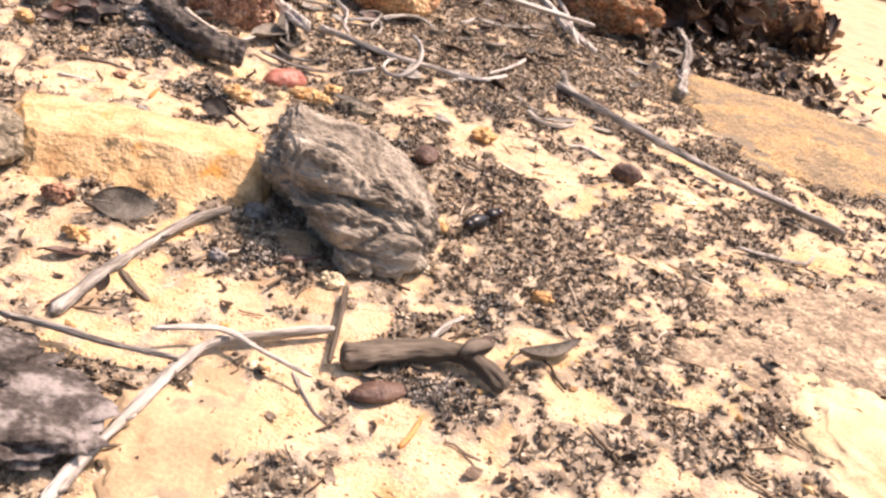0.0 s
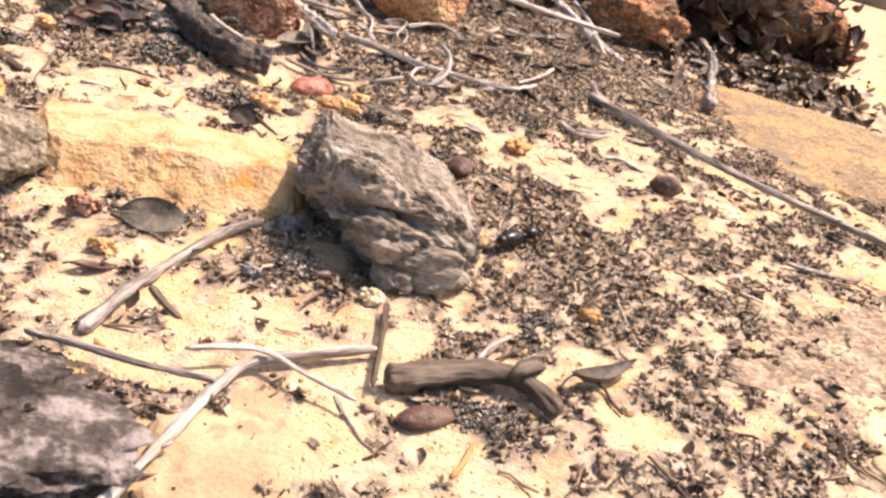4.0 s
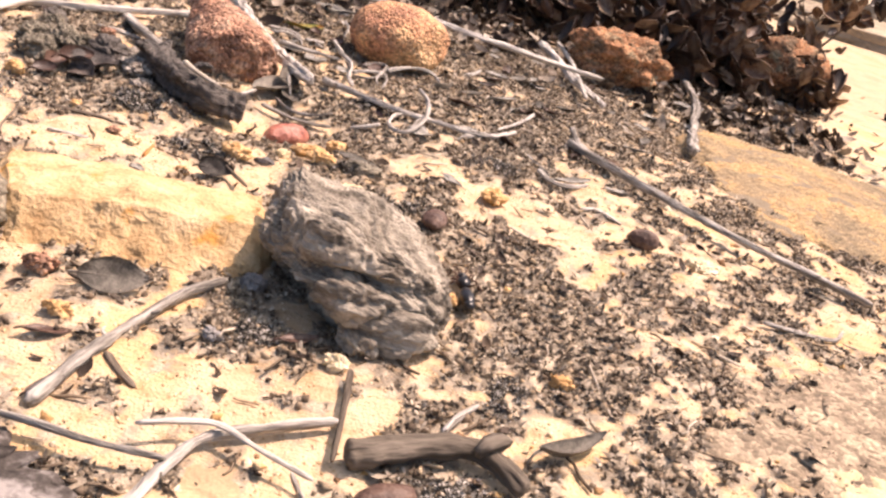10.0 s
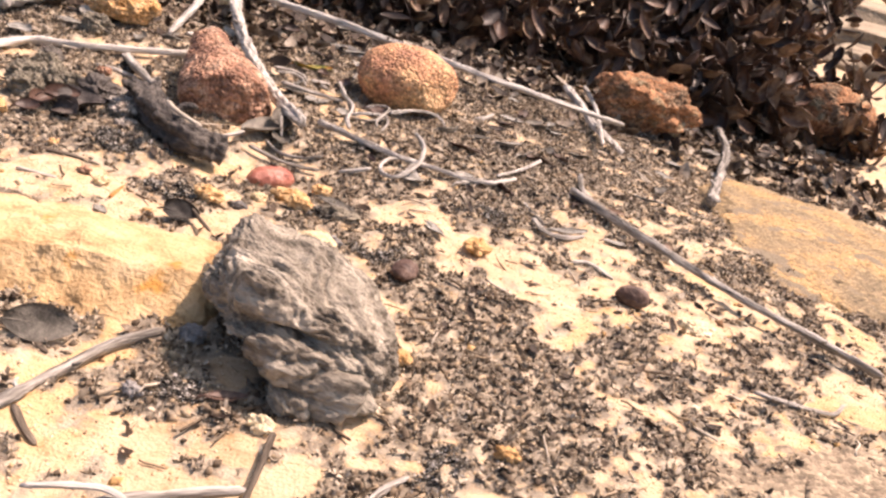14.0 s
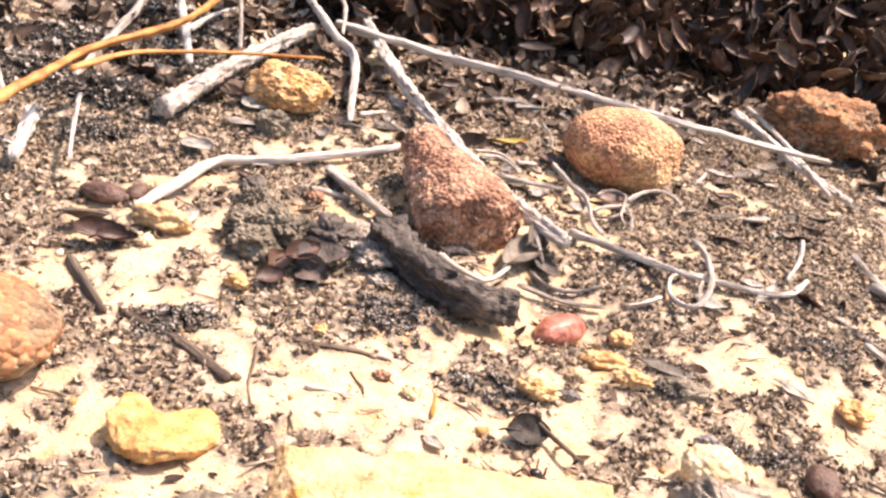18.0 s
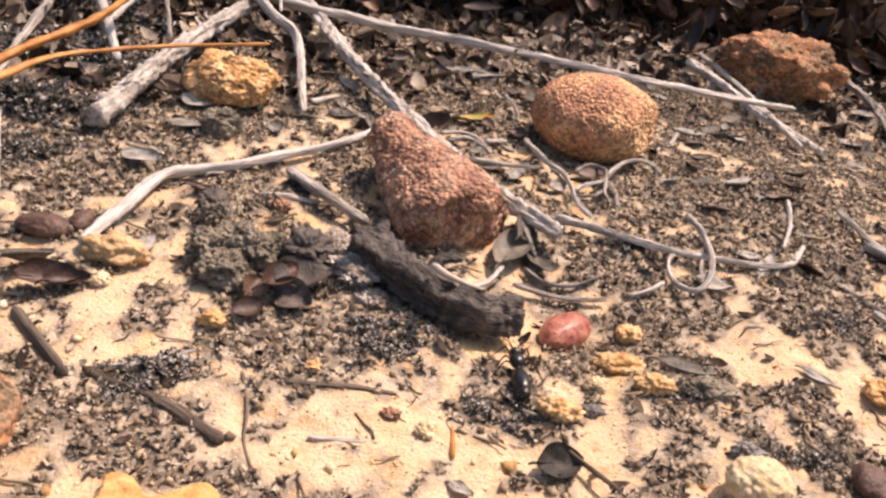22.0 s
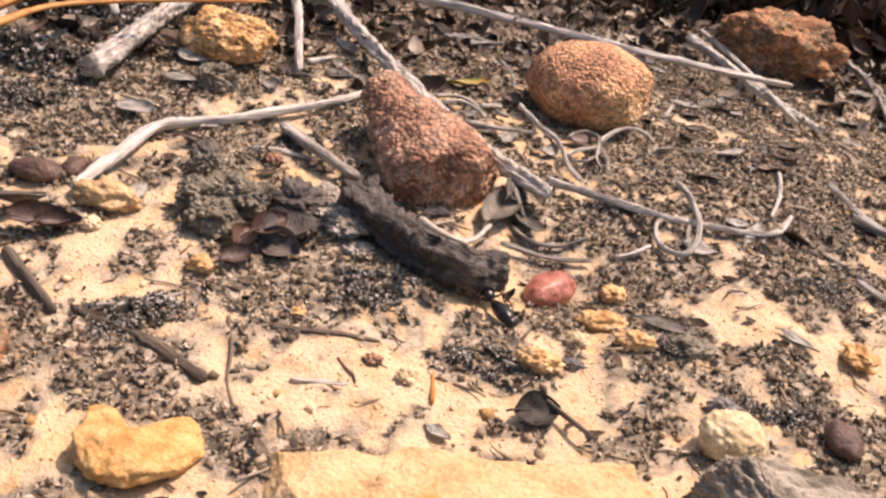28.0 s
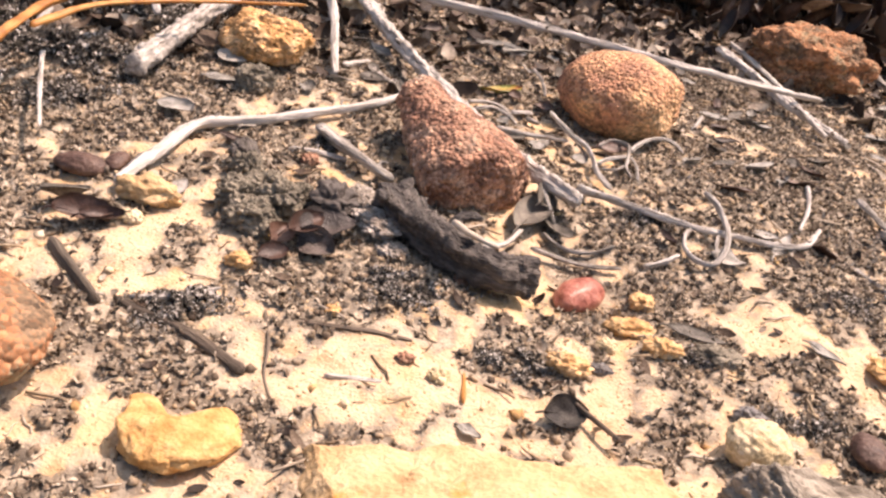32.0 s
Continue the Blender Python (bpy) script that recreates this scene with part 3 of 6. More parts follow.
def block(name, corners, tops, base, material, label, seed=1, rough=0.8, corner=0.18, n=26, category="rock", warp=0.0, slope=(0, 0)):
    """A worn block of stone: four corners in mm (counter-clockwise), the top's height at each, and the base's height."""
    bm = bmesh.new()
    bmesh.ops.create_cube(bm, size=2.0)
    bmesh.ops.subdivide_edges(bm, edges=bm.edges[:], cuts=n, use_grid_fill=True)
    cx, cy = sum(c[0] for c in corners) / 4, sum(c[1] for c in corners) / 4
    off = Vector((seed * 5.3, seed * 2.7, seed))
    for v in bm.verts:
        p = v.co
        r = max(abs(p.x), abs(p.y), abs(p.z))
        q = p.normalized() * r * 1.25
        p = p.lerp(q, corner)
        u, w = (p.x + 1) / 2, (p.y + 1) / 2
        a = [(1 - u) * (1 - w), u * (1 - w), u * w, (1 - u) * w]
        x = sum(k * c[0] for k, c in zip(a, corners)) - cx
        y = sum(k * c[1] for k, c in zip(a, corners)) - cy
        top = sum(k * t for k, t in zip(a, tops))
        z = base + (p.z + 1) / 2 * (top - base)
        lean = min(1.0, max(0.0, 1 - w)) ** 1.5 * max(0.0, p.z + 1) / 2
        x, y = x + slope[0] * lean, y + slope[1] * lean
        s = Vector((x, y, z))
        out = Vector((x, y, max(z, 0) * 2)).normalized()
        s += Vector((x, y, 0)).normalized() * warp * noise.fractal(Vector((x, y, 0)) * 0.045 + off, 0.9, 2.0, 4)
        k = noise.fractal(s * 0.07 + off, 0.8, 2.0, 5)
        s += out * rough * 2.2 * k + Vector((0, 0, rough * 0.6 * noise.fractal(s * 0.35 + off, 0.8, 2.0, 3)))
        v.co = s * MM
    me = bpy.data.meshes.new(name)
    bm.to_mesh(me)
    bm.free()
    me.materials.append(material)
    me.polygons.foreach_set("use_smooth", [True] * len(me.polygons))
    ob = new(name, me)
    ob.location = (cx * MM, cy * MM, 0)
    return tagged(ob, label, category)


def spline(points, step):
    """Points of a smooth line through the given ones, about a step apart."""
    P = [Vector(p) for p in points]
    P = [P[0] * 2 - P[1]] + P + [P[-1] * 2 - P[-2]]
    out = []
    for a, b, c, d in zip(P, P[1:], P[2:], P[3:]):
        n = max(2, int((c - b).length / step))
        for i in range(n):
            t = i / n
            out.append(0.5 * (2 * b + (c - a) * t + (2 * a - 5 * b + 4 * c - d) * t * t + (3 * b - a - 3 * c + d) * t ** 3))
    out.append(P[-2])
    return out


def tube(points, r0, r1, number=0, sides=9, ridge=0.18, jag=0.12, step=None, wander=0.10):
    """Vertices and faces of a knotty tube along a line, in mm."""
    line = spline(points, step or max(r0 * 1.3, 0.8))
    rnd = random.Random(number)
    phase = [rnd.uniform(0, 6.28) for _ in range(3)]
    verts, faces = [], []
    n = len(line)
    side = None
    for i, p in enumerate(line):
        way = (line[min(i + 1, n - 1)] - line[max(i - 1, 0)]).normalized()
        side = way.orthogonal().normalized() if side is None else (side - way * side.dot(way)).normalized()
        up = way.cross(side)
        t = i / max(1, n - 1)
        r = r0 + (r1 - r0) * t
        r *= 1 + jag * noise.fractal(Vector((i * 0.31, number * 7.7, 0)), 0.8, 2, 3)
        shift = Vector((noise.noise(Vector((i * 0.21, number, 3))), noise.noise(Vector((i * 0.21, number, 9))), 0)) * r0 * wander
        end = 0.55 if i in (0, n - 1) else 1.0
        for k in range(sides):
            a = 6.28318 * k / sides
            rr = r * end * (1 + ridge * math.sin(3 * a + phase[0] + i * 0.05) * 0.4 + ridge * 0.25 * math.sin(5 * a + phase[1] - i * 0.03) + ridge * noise.noise(Vector((math.cos(a) * 1.7, math.sin(a) * 1.7, i * 0.16 + number))))
            verts.append(p + shift + (side * math.cos(a) + up * math.sin(a)) * rr)
    for i in range(n - 1):
        for k in range(sides):
            a, b = i * sides + k, i * sides + (k + 1) % sides
            faces.append((a, b, b + sides, a + sides))
    faces.append(tuple(range(sides))[::-1])
    faces.append(tuple((n - 1) * sides + k for k in range(sides)))
    return verts, faces


TWIGS = [0]


def twig(name, points, r0, r1, material, label):
    TWIGS[0] += 1
    k = TWIGS[0]
    points = [(x, y, max(z, landz(x, y) + min(r0, r1) * 0.6)) for x, y, z in points]
    c = Vector(points[0])
    big = r0 > 1.8
    sides = 40 if big else 11
    v, f = tube([Vector(p) - c for p in points], r0, r1, k, sides, 0.30 if big else 0.42, 0.10 if "stick" in name else 0.2, 0.6 if big else max(1.0, r0))
    if big and "stick" not in name:
        line = spline([Vector(p) - c for p in points], 0.6)
        for i, p in enumerate(v):
            mid = line[min(i // sides, len(line) - 1)]
            a = 6.28318 * (i % sides) / sides
            w = 0.5 * noise.noise(p * 0.25)
            d = noise.voronoi(Vector(((i // sides) * 0.062 + k + w, math.cos(a + w) * 2.3, math.sin(a + w) * 2.3)))[0]
            out = (p - mid).normalized()
            p += out * (min(0.45, d[1] - d[0]) * (1.7 if material is CHAR else 0.8) - (0.45 if material is CHAR else 0.2) + 0.36 * noise.fractal(p * 0.5, 0.8, 2, 4)) * min(1.0, r0 / 3.2)
    me = mesh_of("stem", [p * MM for p in v], f, material, sides=sides)
    if big or r0 > 1.0:
        ob = holder(name, *points[0])
        child("stem", me, ob)
        rnd = random.Random(k)
        for _ in range(0 if "stick" in name else 3 if big else 2):
            i = rnd.randrange(len(points) - 1)
            t = rnd.uniform(0.2, 0.8)
            p = Vector(points[i]).lerp(Vector(points[i + 1]), t) - c
            way = (Vector(points[i + 1]) - Vector(points[i])).normalized()
            out = (way.cross(Vector((0, 0, 1))) * rnd.choice((-1, 1)) + Vector((0, 0, 0.7))).normalized()
            kv, kf = tube([p, p + out * r0 * 1.5, p + out * r0 * 1.9 + way * r0 * 0.8], r0 * 0.38, r0 * 0.2, k + 90, 6)
            child("knot", mesh_of("knot", [q * MM for q in kv], kf, material, sides=6), ob)
    else:
        me.name = name
        ob = new(name, me)
        ob.location = c * MM
    kind = "log" if "log" in name or "branch" in name else "needle" if "needle" in name else "stem" if "stem" in name else "stick" if "stick" in name else "twig"
    return tagged(ob, label, kind)


def leaf_mesh(name, length, width, curl, material, number=0, n=10, m=6, thick=0.22, wave=0.05):
    """An oval leaf with thickness, its middle at the origin, along x, in mm."""
    rnd = random.Random(number)
    a, b = rnd.uniform(-1, 1), rnd.uniform(-1, 1)
    verts, faces = [], []
    for layer in (0, 1):
        for i in range(n + 1):
            t = i / n
            half = width / 2 * (math.sin(math.pi * min(max(t, 0.02), 0.985)) ** 0.62) * (1 - 0.18 * t)
            for j in range(m + 1):
                s = 2 * j / m - 1
                x, y = (t - 0.5) * length, half * s
                z = curl * width * 0.5 * s * s * (half / (width / 2)) + curl * length * 0.18 * (2 * t - 1) ** 2
                z += wave * width * (noise.noise(Vector((t * 3 + number, s * 1.5, a))) + 0.6 * math.sin(5 * t + b * 3) * s)
                z -= thick * 0.5 if layer else -thick * 0.5
                z += 0.12 * thick * math.exp(-(s * 5) ** 2) if not layer else 0
                verts.append(Vector((x, y, z)) * MM)
    row, lay = m + 1, (n + 1) * (m + 1)
    for i in range(n):
        for j in range(m):
            k = i * row + j
            faces.append((k, k + 1, k + row + 1, k + row)[::-1])
            faces.append((lay + k, lay + k + 1, lay + k + row + 1, lay + k + row))
    rim = [i * row for i in range(n + 1)] + [n * row + j for j in range(1, m + 1)] + [i * row + m for i in range(n - 1, -1, -1)] + [j for j in range(m - 1, 0, -1)]
    for p, q in zip(rim, rim[1:] + rim[:1]):
        faces.append((p, q, lay + q, lay + p))
    return mesh_of(name, verts, faces, material)


LEAVES = [0]


def leaf_thing(name, x, y, lift, length, width, turn, curl, pitch, material, label):
    LEAVES[0] += 1
    rnd = random.Random(LEAVES[0])
    ob = holder(name, x, y, landz(x, y) + lift * 0.6 + 0.2, turn)
    ob.matrix_basis = ob.matrix_basis @ pose(0, 0, 0, rnd.uniform(-8, 8) + pitch, rnd.uniform(-6, 6), 0)
    child("blade", leaf_mesh("blade", length, width, curl, material, LEAVES[0], wave=rnd.uniform(0.05, 0.15)), ob)
    v, f = tube([(-length * 0.5 - 0.16 * length, 0, -0.1), (-length * 0.5, 0, curl * length * 0.16), (-length * 0.1, 0, 0.1)], 0.28, 0.14, LEAVES[0], 6)
    child("stalk", mesh_of("stalk", [q * MM for q in v], f, material), ob)
    return tagged(ob, label, "leaf")


# ---- rocks ----
block('sandstone_rock', [(-77.1, -80.9), (-26.9, -67.3), (-38.9, -30.6), (-100.2, -38.8)], [1.2, 3.2, 0.6, -1.2], -16, SANDSTONE, 'pale yellow sandstone block half sunk in sand', 3, 0.8, 0.36, 60, slope=(-5, 17), warp=4.5)
block('sandstone_slab', [(-36.7, -149.6), (3.3, -138.8), (-6.7, -106.6), (-30.0, -113.2)], [-12.6, -9.8, -7.9, -8.9], -22, TAN_STONE, 'flat tan sandstone flush with the sand', 5, 1.0, 0.6, 34, warp=6)
block('lichen_slab', [(46.0, -116.0), (138.0, -74.0), (146.0, 2.0), (54.0, -58.0)], [-5.6, 1.6, 1.2, -2.6], -18, LICHEN_STONE, 'flat grey-brown rock crusted with lichen', 6, 1.2, 0.6, 44, warp=9)
block('pale_rock', [(83.5, -119.2), (124.1, -105.4), (104.8, -67.7), (80.7, -71.3)], [-2.9, -0.1, 0.5, -0.5], -18, PALE_STONE, 'flat cream rock with chipped edges', 8, 1.4, 0.5, 34, warp=6)
block('sandstone_slab', [(92.2, 46.7), (183.1, 71.5), (220.0, 166.4), (94.7, 226.6)], [-0.8, -1.3, -1.5, -6.3], -24, SLAB_STONE, 'long flat tan and orange sandstone slab', 9, 1.2, 0.55, 44, warp=7)
for b0, b1, btop, bn in ((980, 1290, 10, 15), (1250, 1640, 34, 16), (1600, 2300, 62, 17)):
    block('rock_ledge', [(330 + 0.1 * (b0 - 980), b0), (1250, b0 - 160), (1500, b1), (360 + 0.1 * (b1 - 980), b1)], [btop, btop + 4, btop + 8, btop + 6], -30, LEDGE, 'weathered layer of a grey-tan sandstone ledge', bn, 3.5, 0.2, 24, warp=18)
stone('grey_stone', -97.1, -70.1, 32.9, 29.9, 13.0, 20, OLIVE_STONE, 'rough grey-brown lichened stone beside the sandstone', 4, 'stone', levels=6, rough=0.16, knob=0.08, grain=0.9, flats=2)
stone('knobby_stone', -58.3, -137.3, 51.8, 35.8, 9.5, 8, KNOBBY, 'dark grey knobby stone on the sand', 7, 'stone', levels=6, rough=0.42, knob=0.16, flats=3)
HEART = stone('heart_stone', -117.7, -42.7, 20.1, 15.1, 5.5, 0, GOLD, 'heart-shaped yellow ochre stone', 12, 'stone', levels=5, rough=0.16, grain=0.25, flats=2)
for v in HEART.data.vertices:
    hx, hy = v.co.x / MM, v.co.y / MM
    v.co.y -= 5.0 * MM * math.exp(-(hx / 2.6) ** 2) * max(0.0, hy / 7)
    v.co.x *= 0.62 + 0.05 * (hy + 7.5)
stone('cream_stone', -21.5, -19.9, 11.7, 10.9, 8.4, 0, CREAM, 'round cream granular pebble beside the grey lump', 31, 'pebble', levels=5, rough=0.1, grain=0.8, flats=1)
stone('red_stone', -159.8, -34.6, 36.4, 30.3, 15.2, 0, BROWN_STONE, 'rounded red-brown ironstone on the sand', 13, 'stone', levels=5, rough=0.08, grain=0.5)


def cone_stone():
    """A blunt-footed, pointed stone that leans back on the ground."""
    foot, tip = Vector((-75.7, 48.1, 4.8)), Vector((-98.4, 77.2, 17.1))
    way = (tip - foot).normalized()
    side = way.cross(Vector((0, 0, 1))).normalized()
    up = side.cross(way)
    mid = foot.copy()
    bm = bmesh.new()
    bmesh.ops.create_icosphere(bm, subdivisions=6, radius=1.0)
    half = (tip - foot).length / 2 + 3.0
    for v in bm.verts:
        p = v.co.copy()
        q = p.normalized()
        s_ = p.x
        hoop = math.sqrt(max(1e-6, 1 - s_ * s_))
        prof = (1.0 - 0.66 * min(1.0, max(0.0, (s_ + 0.55) / 1.55))) * min(1.0, 1.7 * hoop)
        wy, wz = p.y / hoop * prof, p.z / hoop * prof
        p = Vector((s_ * half, wy * (14.0 if wy > 0 else 14.5), wz * (12.5 if wz > 0 else 11.0)))
        p += q * 1.3 * noise.fractal(p * 0.11, 0.8, 2.0, 3)
        p += q * 0.8 * (0.45 - noise.voronoi(p * 1.15)[0][0]) + q * 0.5 * noise.noise(p * 0.55)
        w = (tip + foot) / 2 + way * p.x + side * p.y + up * p.z - mid
        v.co = w * MM
    me = bpy.data.meshes.new("cone_stone")
    bm.to_mesh(me)
    bm.free()
    me.materials.append(RED_STONE)
    me.polygons.foreach_set("use_smooth", [True] * len(me.polygons))
    ob = new("cone_stone", me)
    ob.location = mid * MM
    tagged(ob, "cone-shaped red granular ironstone beside the charred log", "stone")


cone_stone()
stone('round_stone', -37.6, 126.6, 40.0, 37.8, 23.5, 0, ORANGE_STONE, 'domed orange granular ironstone', 23, 'stone', levels=6, rough=0.05, grain=0.9, flats=1)
stone('brown_stone', 61.0, 258.0, 54.0, 42.0, 27.0, 6, BROWN_STONE, 'rough rusty brown ironstone at the dead shrub', 25, 'stone', levels=6, rough=0.30, knob=0.12, grain=1.6, flats=4)
stone('brown_stone', 184.0, 392.0, 62.0, 48.0, 40.0, -32, BROWN_STONE, 'domed grey ironstone with a rusty side by the dead shrub', 28, 'stone', levels=6, rough=0.16, grain=1.4, flats=2)
stone('yellow_stone', -146.4, 105.7, 26.9, 22.4, 12.9, 0, YELLOW_STONE, 'yellow granular stone under a dead branch', 29, 'stone', levels=6, rough=0.22, grain=1.4, flats=3)


def grey_lump():
    """A weathered lump of fibrous wood: domed on the sunny side, undercut on the other, with knuckles at its foot."""
    cx, cy, turn = -14.0, -54.4, -24.0
    rim = [(-34.0, -50.5), (-31.5, -61.0), (-26.0, -69.5), (-19.8, -75.9), (-8.0, -77.6), (1.5, -75.8), (8.0, -70.1), (9.5, -61.2), (6.1, -47.9), (-3.7, -37.0), (-16.7, -29.1), (-27.5, -30.0), (-33.5, -39.5)]
    polar = sorted((math.atan2(y - cy, x - cx), 0.93 * math.hypot(x - cx, y - cy)) for x, y in rim)
    polar = [(polar[-1][0] - 2 * math.pi, polar[-1][1])] + polar + [(polar[0][0] + 2 * math.pi, polar[0][1])]
    bm = bmesh.new()
    bmesh.ops.create_icosphere(bm, subdivisions=7, radius=1.0)
    c, s = math.cos(radians(-turn)), math.sin(radians(-turn))

    def near(a, b, width):
        d = (a - b + 180) % 360 - 180
        return math.exp(-(d / width) ** 2)

    for v in bm.verts:
        p = v.co.copy()
        th = math.atan2(p.y, p.x)
        ph = math.degrees(math.asin(max(-1, min(1, p.z))))
        deg = math.degrees(th)
        for (a0, r0), (a1, r1) in zip(polar, polar[1:]):
            if a0 <= th <= a1:
                k = (th - a0) / (a1 - a0)
                k = k * k * (3 - 2 * k)
                r = r0 + (r1 - r0) * k
                break
        shade = max(near(deg, -135, 52), near(deg, -100, 34), near(deg, 175, 30) * 0.8)
        edge = 2.0 + 7.0 * shade + 5.0 * near(deg, -62, 32) + 3.0 * near(deg, 130, 40) + 3.0 * near(deg, -20, 40)
        hz = math.sqrt(max(0.0, 1 - p.z * p.z))
        up = abs(p.z)
        if p.z >= 0:
            rr = r * hz ** 0.85
            peak = 19.5 - 0.10 * (p.x * rr * 0.9 - 5) - 0.04 * p.y * rr
            q = rr / r
            cliff = 0.88 * (1 - q) / 0.26 if q > 0.74 else 0.88 + 0.12 * (1 - (q / 0.74) ** 2)
            z = edge + (peak - edge) * (shade * cliff + (1 - shade) * up ** (0.95 + 0.25 * near(deg, 80, 60)))
        else:
            rr = r * hz ** 0.6 * (1 - 0.55 * shade * (1 - 0.8 * near(deg, -68, 24)) * up ** 0.5)
            z = edge * (1 - up ** 0.8) - 3.0 * up
        groove = 5.0 * near(deg, -130, 36) * math.exp(-((ph + 12) / 22) ** 2) + 4.5 * near(deg, -78, 34) * math.exp(-((ph - 22) / 7) ** 2) + 3.0 * near(deg, -70, 30) * math.exp(-((ph + 4) / 6) ** 2) + 3.0 * near(deg, -73, 5) * math.exp(-((ph + 25) / 24) ** 2)
        horn = 6.0 * near(deg, 148, 15) * math.exp(-((ph - 34) / 20) ** 2)
        rr -= groove
        z += horn * 0.8
        x, y = rr * math.cos(th), rr * math.sin(th)
        q = Vector((x * c - y * s, x * s + y * c, z))
        n = Vector((p.x * c - p.y * s, p.x * s + p.y * c, p.z * 1.3)).normalized()
        sw = noise.noise(q * 0.07 + Vector((2, 9, 1)))
        sv = noise.noise(q * 0.16 + Vector((5, 3, 8)))
        big = noise.fractal(q * 0.06 + Vector((4, 1, 7)), 0.9, 2, 3)
        across = q.y + 9 * sw + 3.0 * sv
        fibre = noise.noise(Vector((q.x * 0.10 + sv * 1.2, across * 0.36, q.z * 0.30)))
        crimp = noise.fractal(Vector((q.x * 0.28 + sw * 2, across * 0.75, q.z * 0.6)), 0.8, 2, 3)
        fine = noise.fractal(Vector((q.x * 0.55 + sw * 3, across * 1.7, q.z * 1.3)), 0.7, 2, 3)
        q += n * (1.9 * big + 0.85 * (1 - 2 * abs(fibre)) + 0.85 * crimp + 0.5 * fine)
        v.co = q * MM
    me = bpy.data.meshes.new("grey_lump")
    bm.to_mesh(me)
    bm.free()
    me.materials.append(LUMP)
    me.polygons.foreach_set("use_smooth", [True] * len(me.polygons))
    ob = holder("wood_lump", cx, cy, landz(cx, cy), turn)
    child("body", me, ob)
    for kx, ky, kz, kw, kd, kh, kt, kn in ((-9.7, -72.1, 5.0, 15, 10, 9, 10, 61), (-0.6, -70.9, -0.5, 17, 13, 11, 30, 63), (-5.8, -73.2, -1.0, 11, 9, 8, -20, 65)):
        kob = child("knuckle", stone_mesh("knuckle", kw, kd, kh, LUMP, kn, levels=5, rough=0.28, grain=0.5, flats=3), ob)
        x, y = kx - cx, ky - cy
        kob.matrix_basis = pose((x * c - y * s) * MM, (x * s + y * c) * MM, kz * MM, 0, 0, kt)
    tagged(ob, "weathered grey fibrous lump of wood resting on sand", "wood lump")


grey_lump()

# ---- twigs, leaves, seeds and pebbles ----
twig('twig', [(-49.9, -111.5, -9.2), (-48.0, -99.9, -8.0), (-44.7, -86.1, -6.5), (-40.5, -73.7, -5.3), (-35.1, -65.7, -4.4)], 1.24, 0.87, GREY_WOOD, 'pale grey weathered twig beside the yellow sandstone')
twig('forked_twig', [(-30.5, -149.3, -11.6), (-29.2, -139.8, -10.1), (-26.6, -127.4, -8.6), (-24.2, -115.7, -7.3), (-21.6, -110.3, -6.7), (-15.7, -106.3, -6.1), (-3.3, -99.2, -4.9)], 1.08, 0.72, GREY_WOOD, 'long bent silver-grey twig across the sand')
twig('twig', [(-32.0, -112.8, -5.7), (-25.7, -110.1, -5.2), (-20.1, -109.0, -4.8), (-12.0, -112.1, -4.8), (-3.3, -115.2, -4.6)], 0.54, 0.38, GREY_WOOD, 'thin curved grey stem over a bent twig')
twig('twig', [(-7.2, -111.5, -7.9), (-3.8, -116.3, -8.3), (-0.3, -120.0, -8.4), (2.4, -121.2, -8.4)], 0.42, 0.29, GREY_WOOD, 'thin curled grey stem on pale sand')
twig('twig', [(-56.0, -117.0, -7.6), (-46.5, -117.2, -7.2), (-35.8, -118.2, -6.7), (-24.9, -117.8, -6.2)], 0.66, 0.46, GREY_WOOD, 'thin grey twig beside the dark rough stone')
twig('twig', [(-4.7, -84.8, -4.2), (-3.3, -95.1, -4.8), (-1.9, -108.4, -5.9)], 0.64, 0.44, DARK_WOOD, 'short dark twig leaning on the sand')
twig('twig', [(-62.4, -76.5, -6.9), (-55.1, -79.0, -7.0), (-49.3, -80.9, -6.9)], 0.58, 0.4, DARK_WOOD, 'short dark twig under the yellow sandstone')
twig('twig', [(-45.3, -95.5, -8.0), (-40.6, -99.4, -8.2), (-37.1, -101.6, -8.3)], 0.63, 0.44, DARK_WOOD, 'short brown twig on the sand')
twig('twig', [(14.0, -93.9, -5.0), (16.4, -88.2, -4.6), (19.2, -84.0, -4.2)], 0.66, 0.46, GREY_WOOD, 'broken splinter of pale wood')
twig('twig', [(34.3, 81.5, 2.9), (48.6, 67.5, 2.4), (69.1, 47.8, 2.1), (87.5, 31.3, 1.9), (104.5, 19.8, 1.9), (120.1, 7.0, 2.3)], 1.33, 0.93, GREY_WOOD, 'long thin grey twig lying across the moss crust')
twig('twig', [(36.5, 106.5, 1.8), (38.3, 87.0, 2.0), (42.6, 78.8, 1.8)], 0.91, 0.64, GREY_WOOD, 'thin grey side stem on the moss crust')
twig('twig', [(25.3, 48.9, 0.1), (29.5, 41.7, -0.1), (35.7, 41.2, -0.2), (41.6, 48.1, -0.2)], 0.77, 0.54, GREY_WOOD, 'thin curved dry stem on the sand')
twig('twig', [(39.1, 25.0, -0.5), (44.5, 28.1, -0.5), (51.2, 22.3, -0.6)], 0.66, 0.46, GREY_WOOD, 'thin curved dry stem on the sand')
twig('twig', [(90.8, 144.5, -3.1), (100.9, 205.7, -7.5), (108.3, 254.9, -4.0), (108.4, 320.2, -3.6)], 2.21, 1.54, GREY_WOOD, 'short grey upright twig beside the flat sandstone slab')
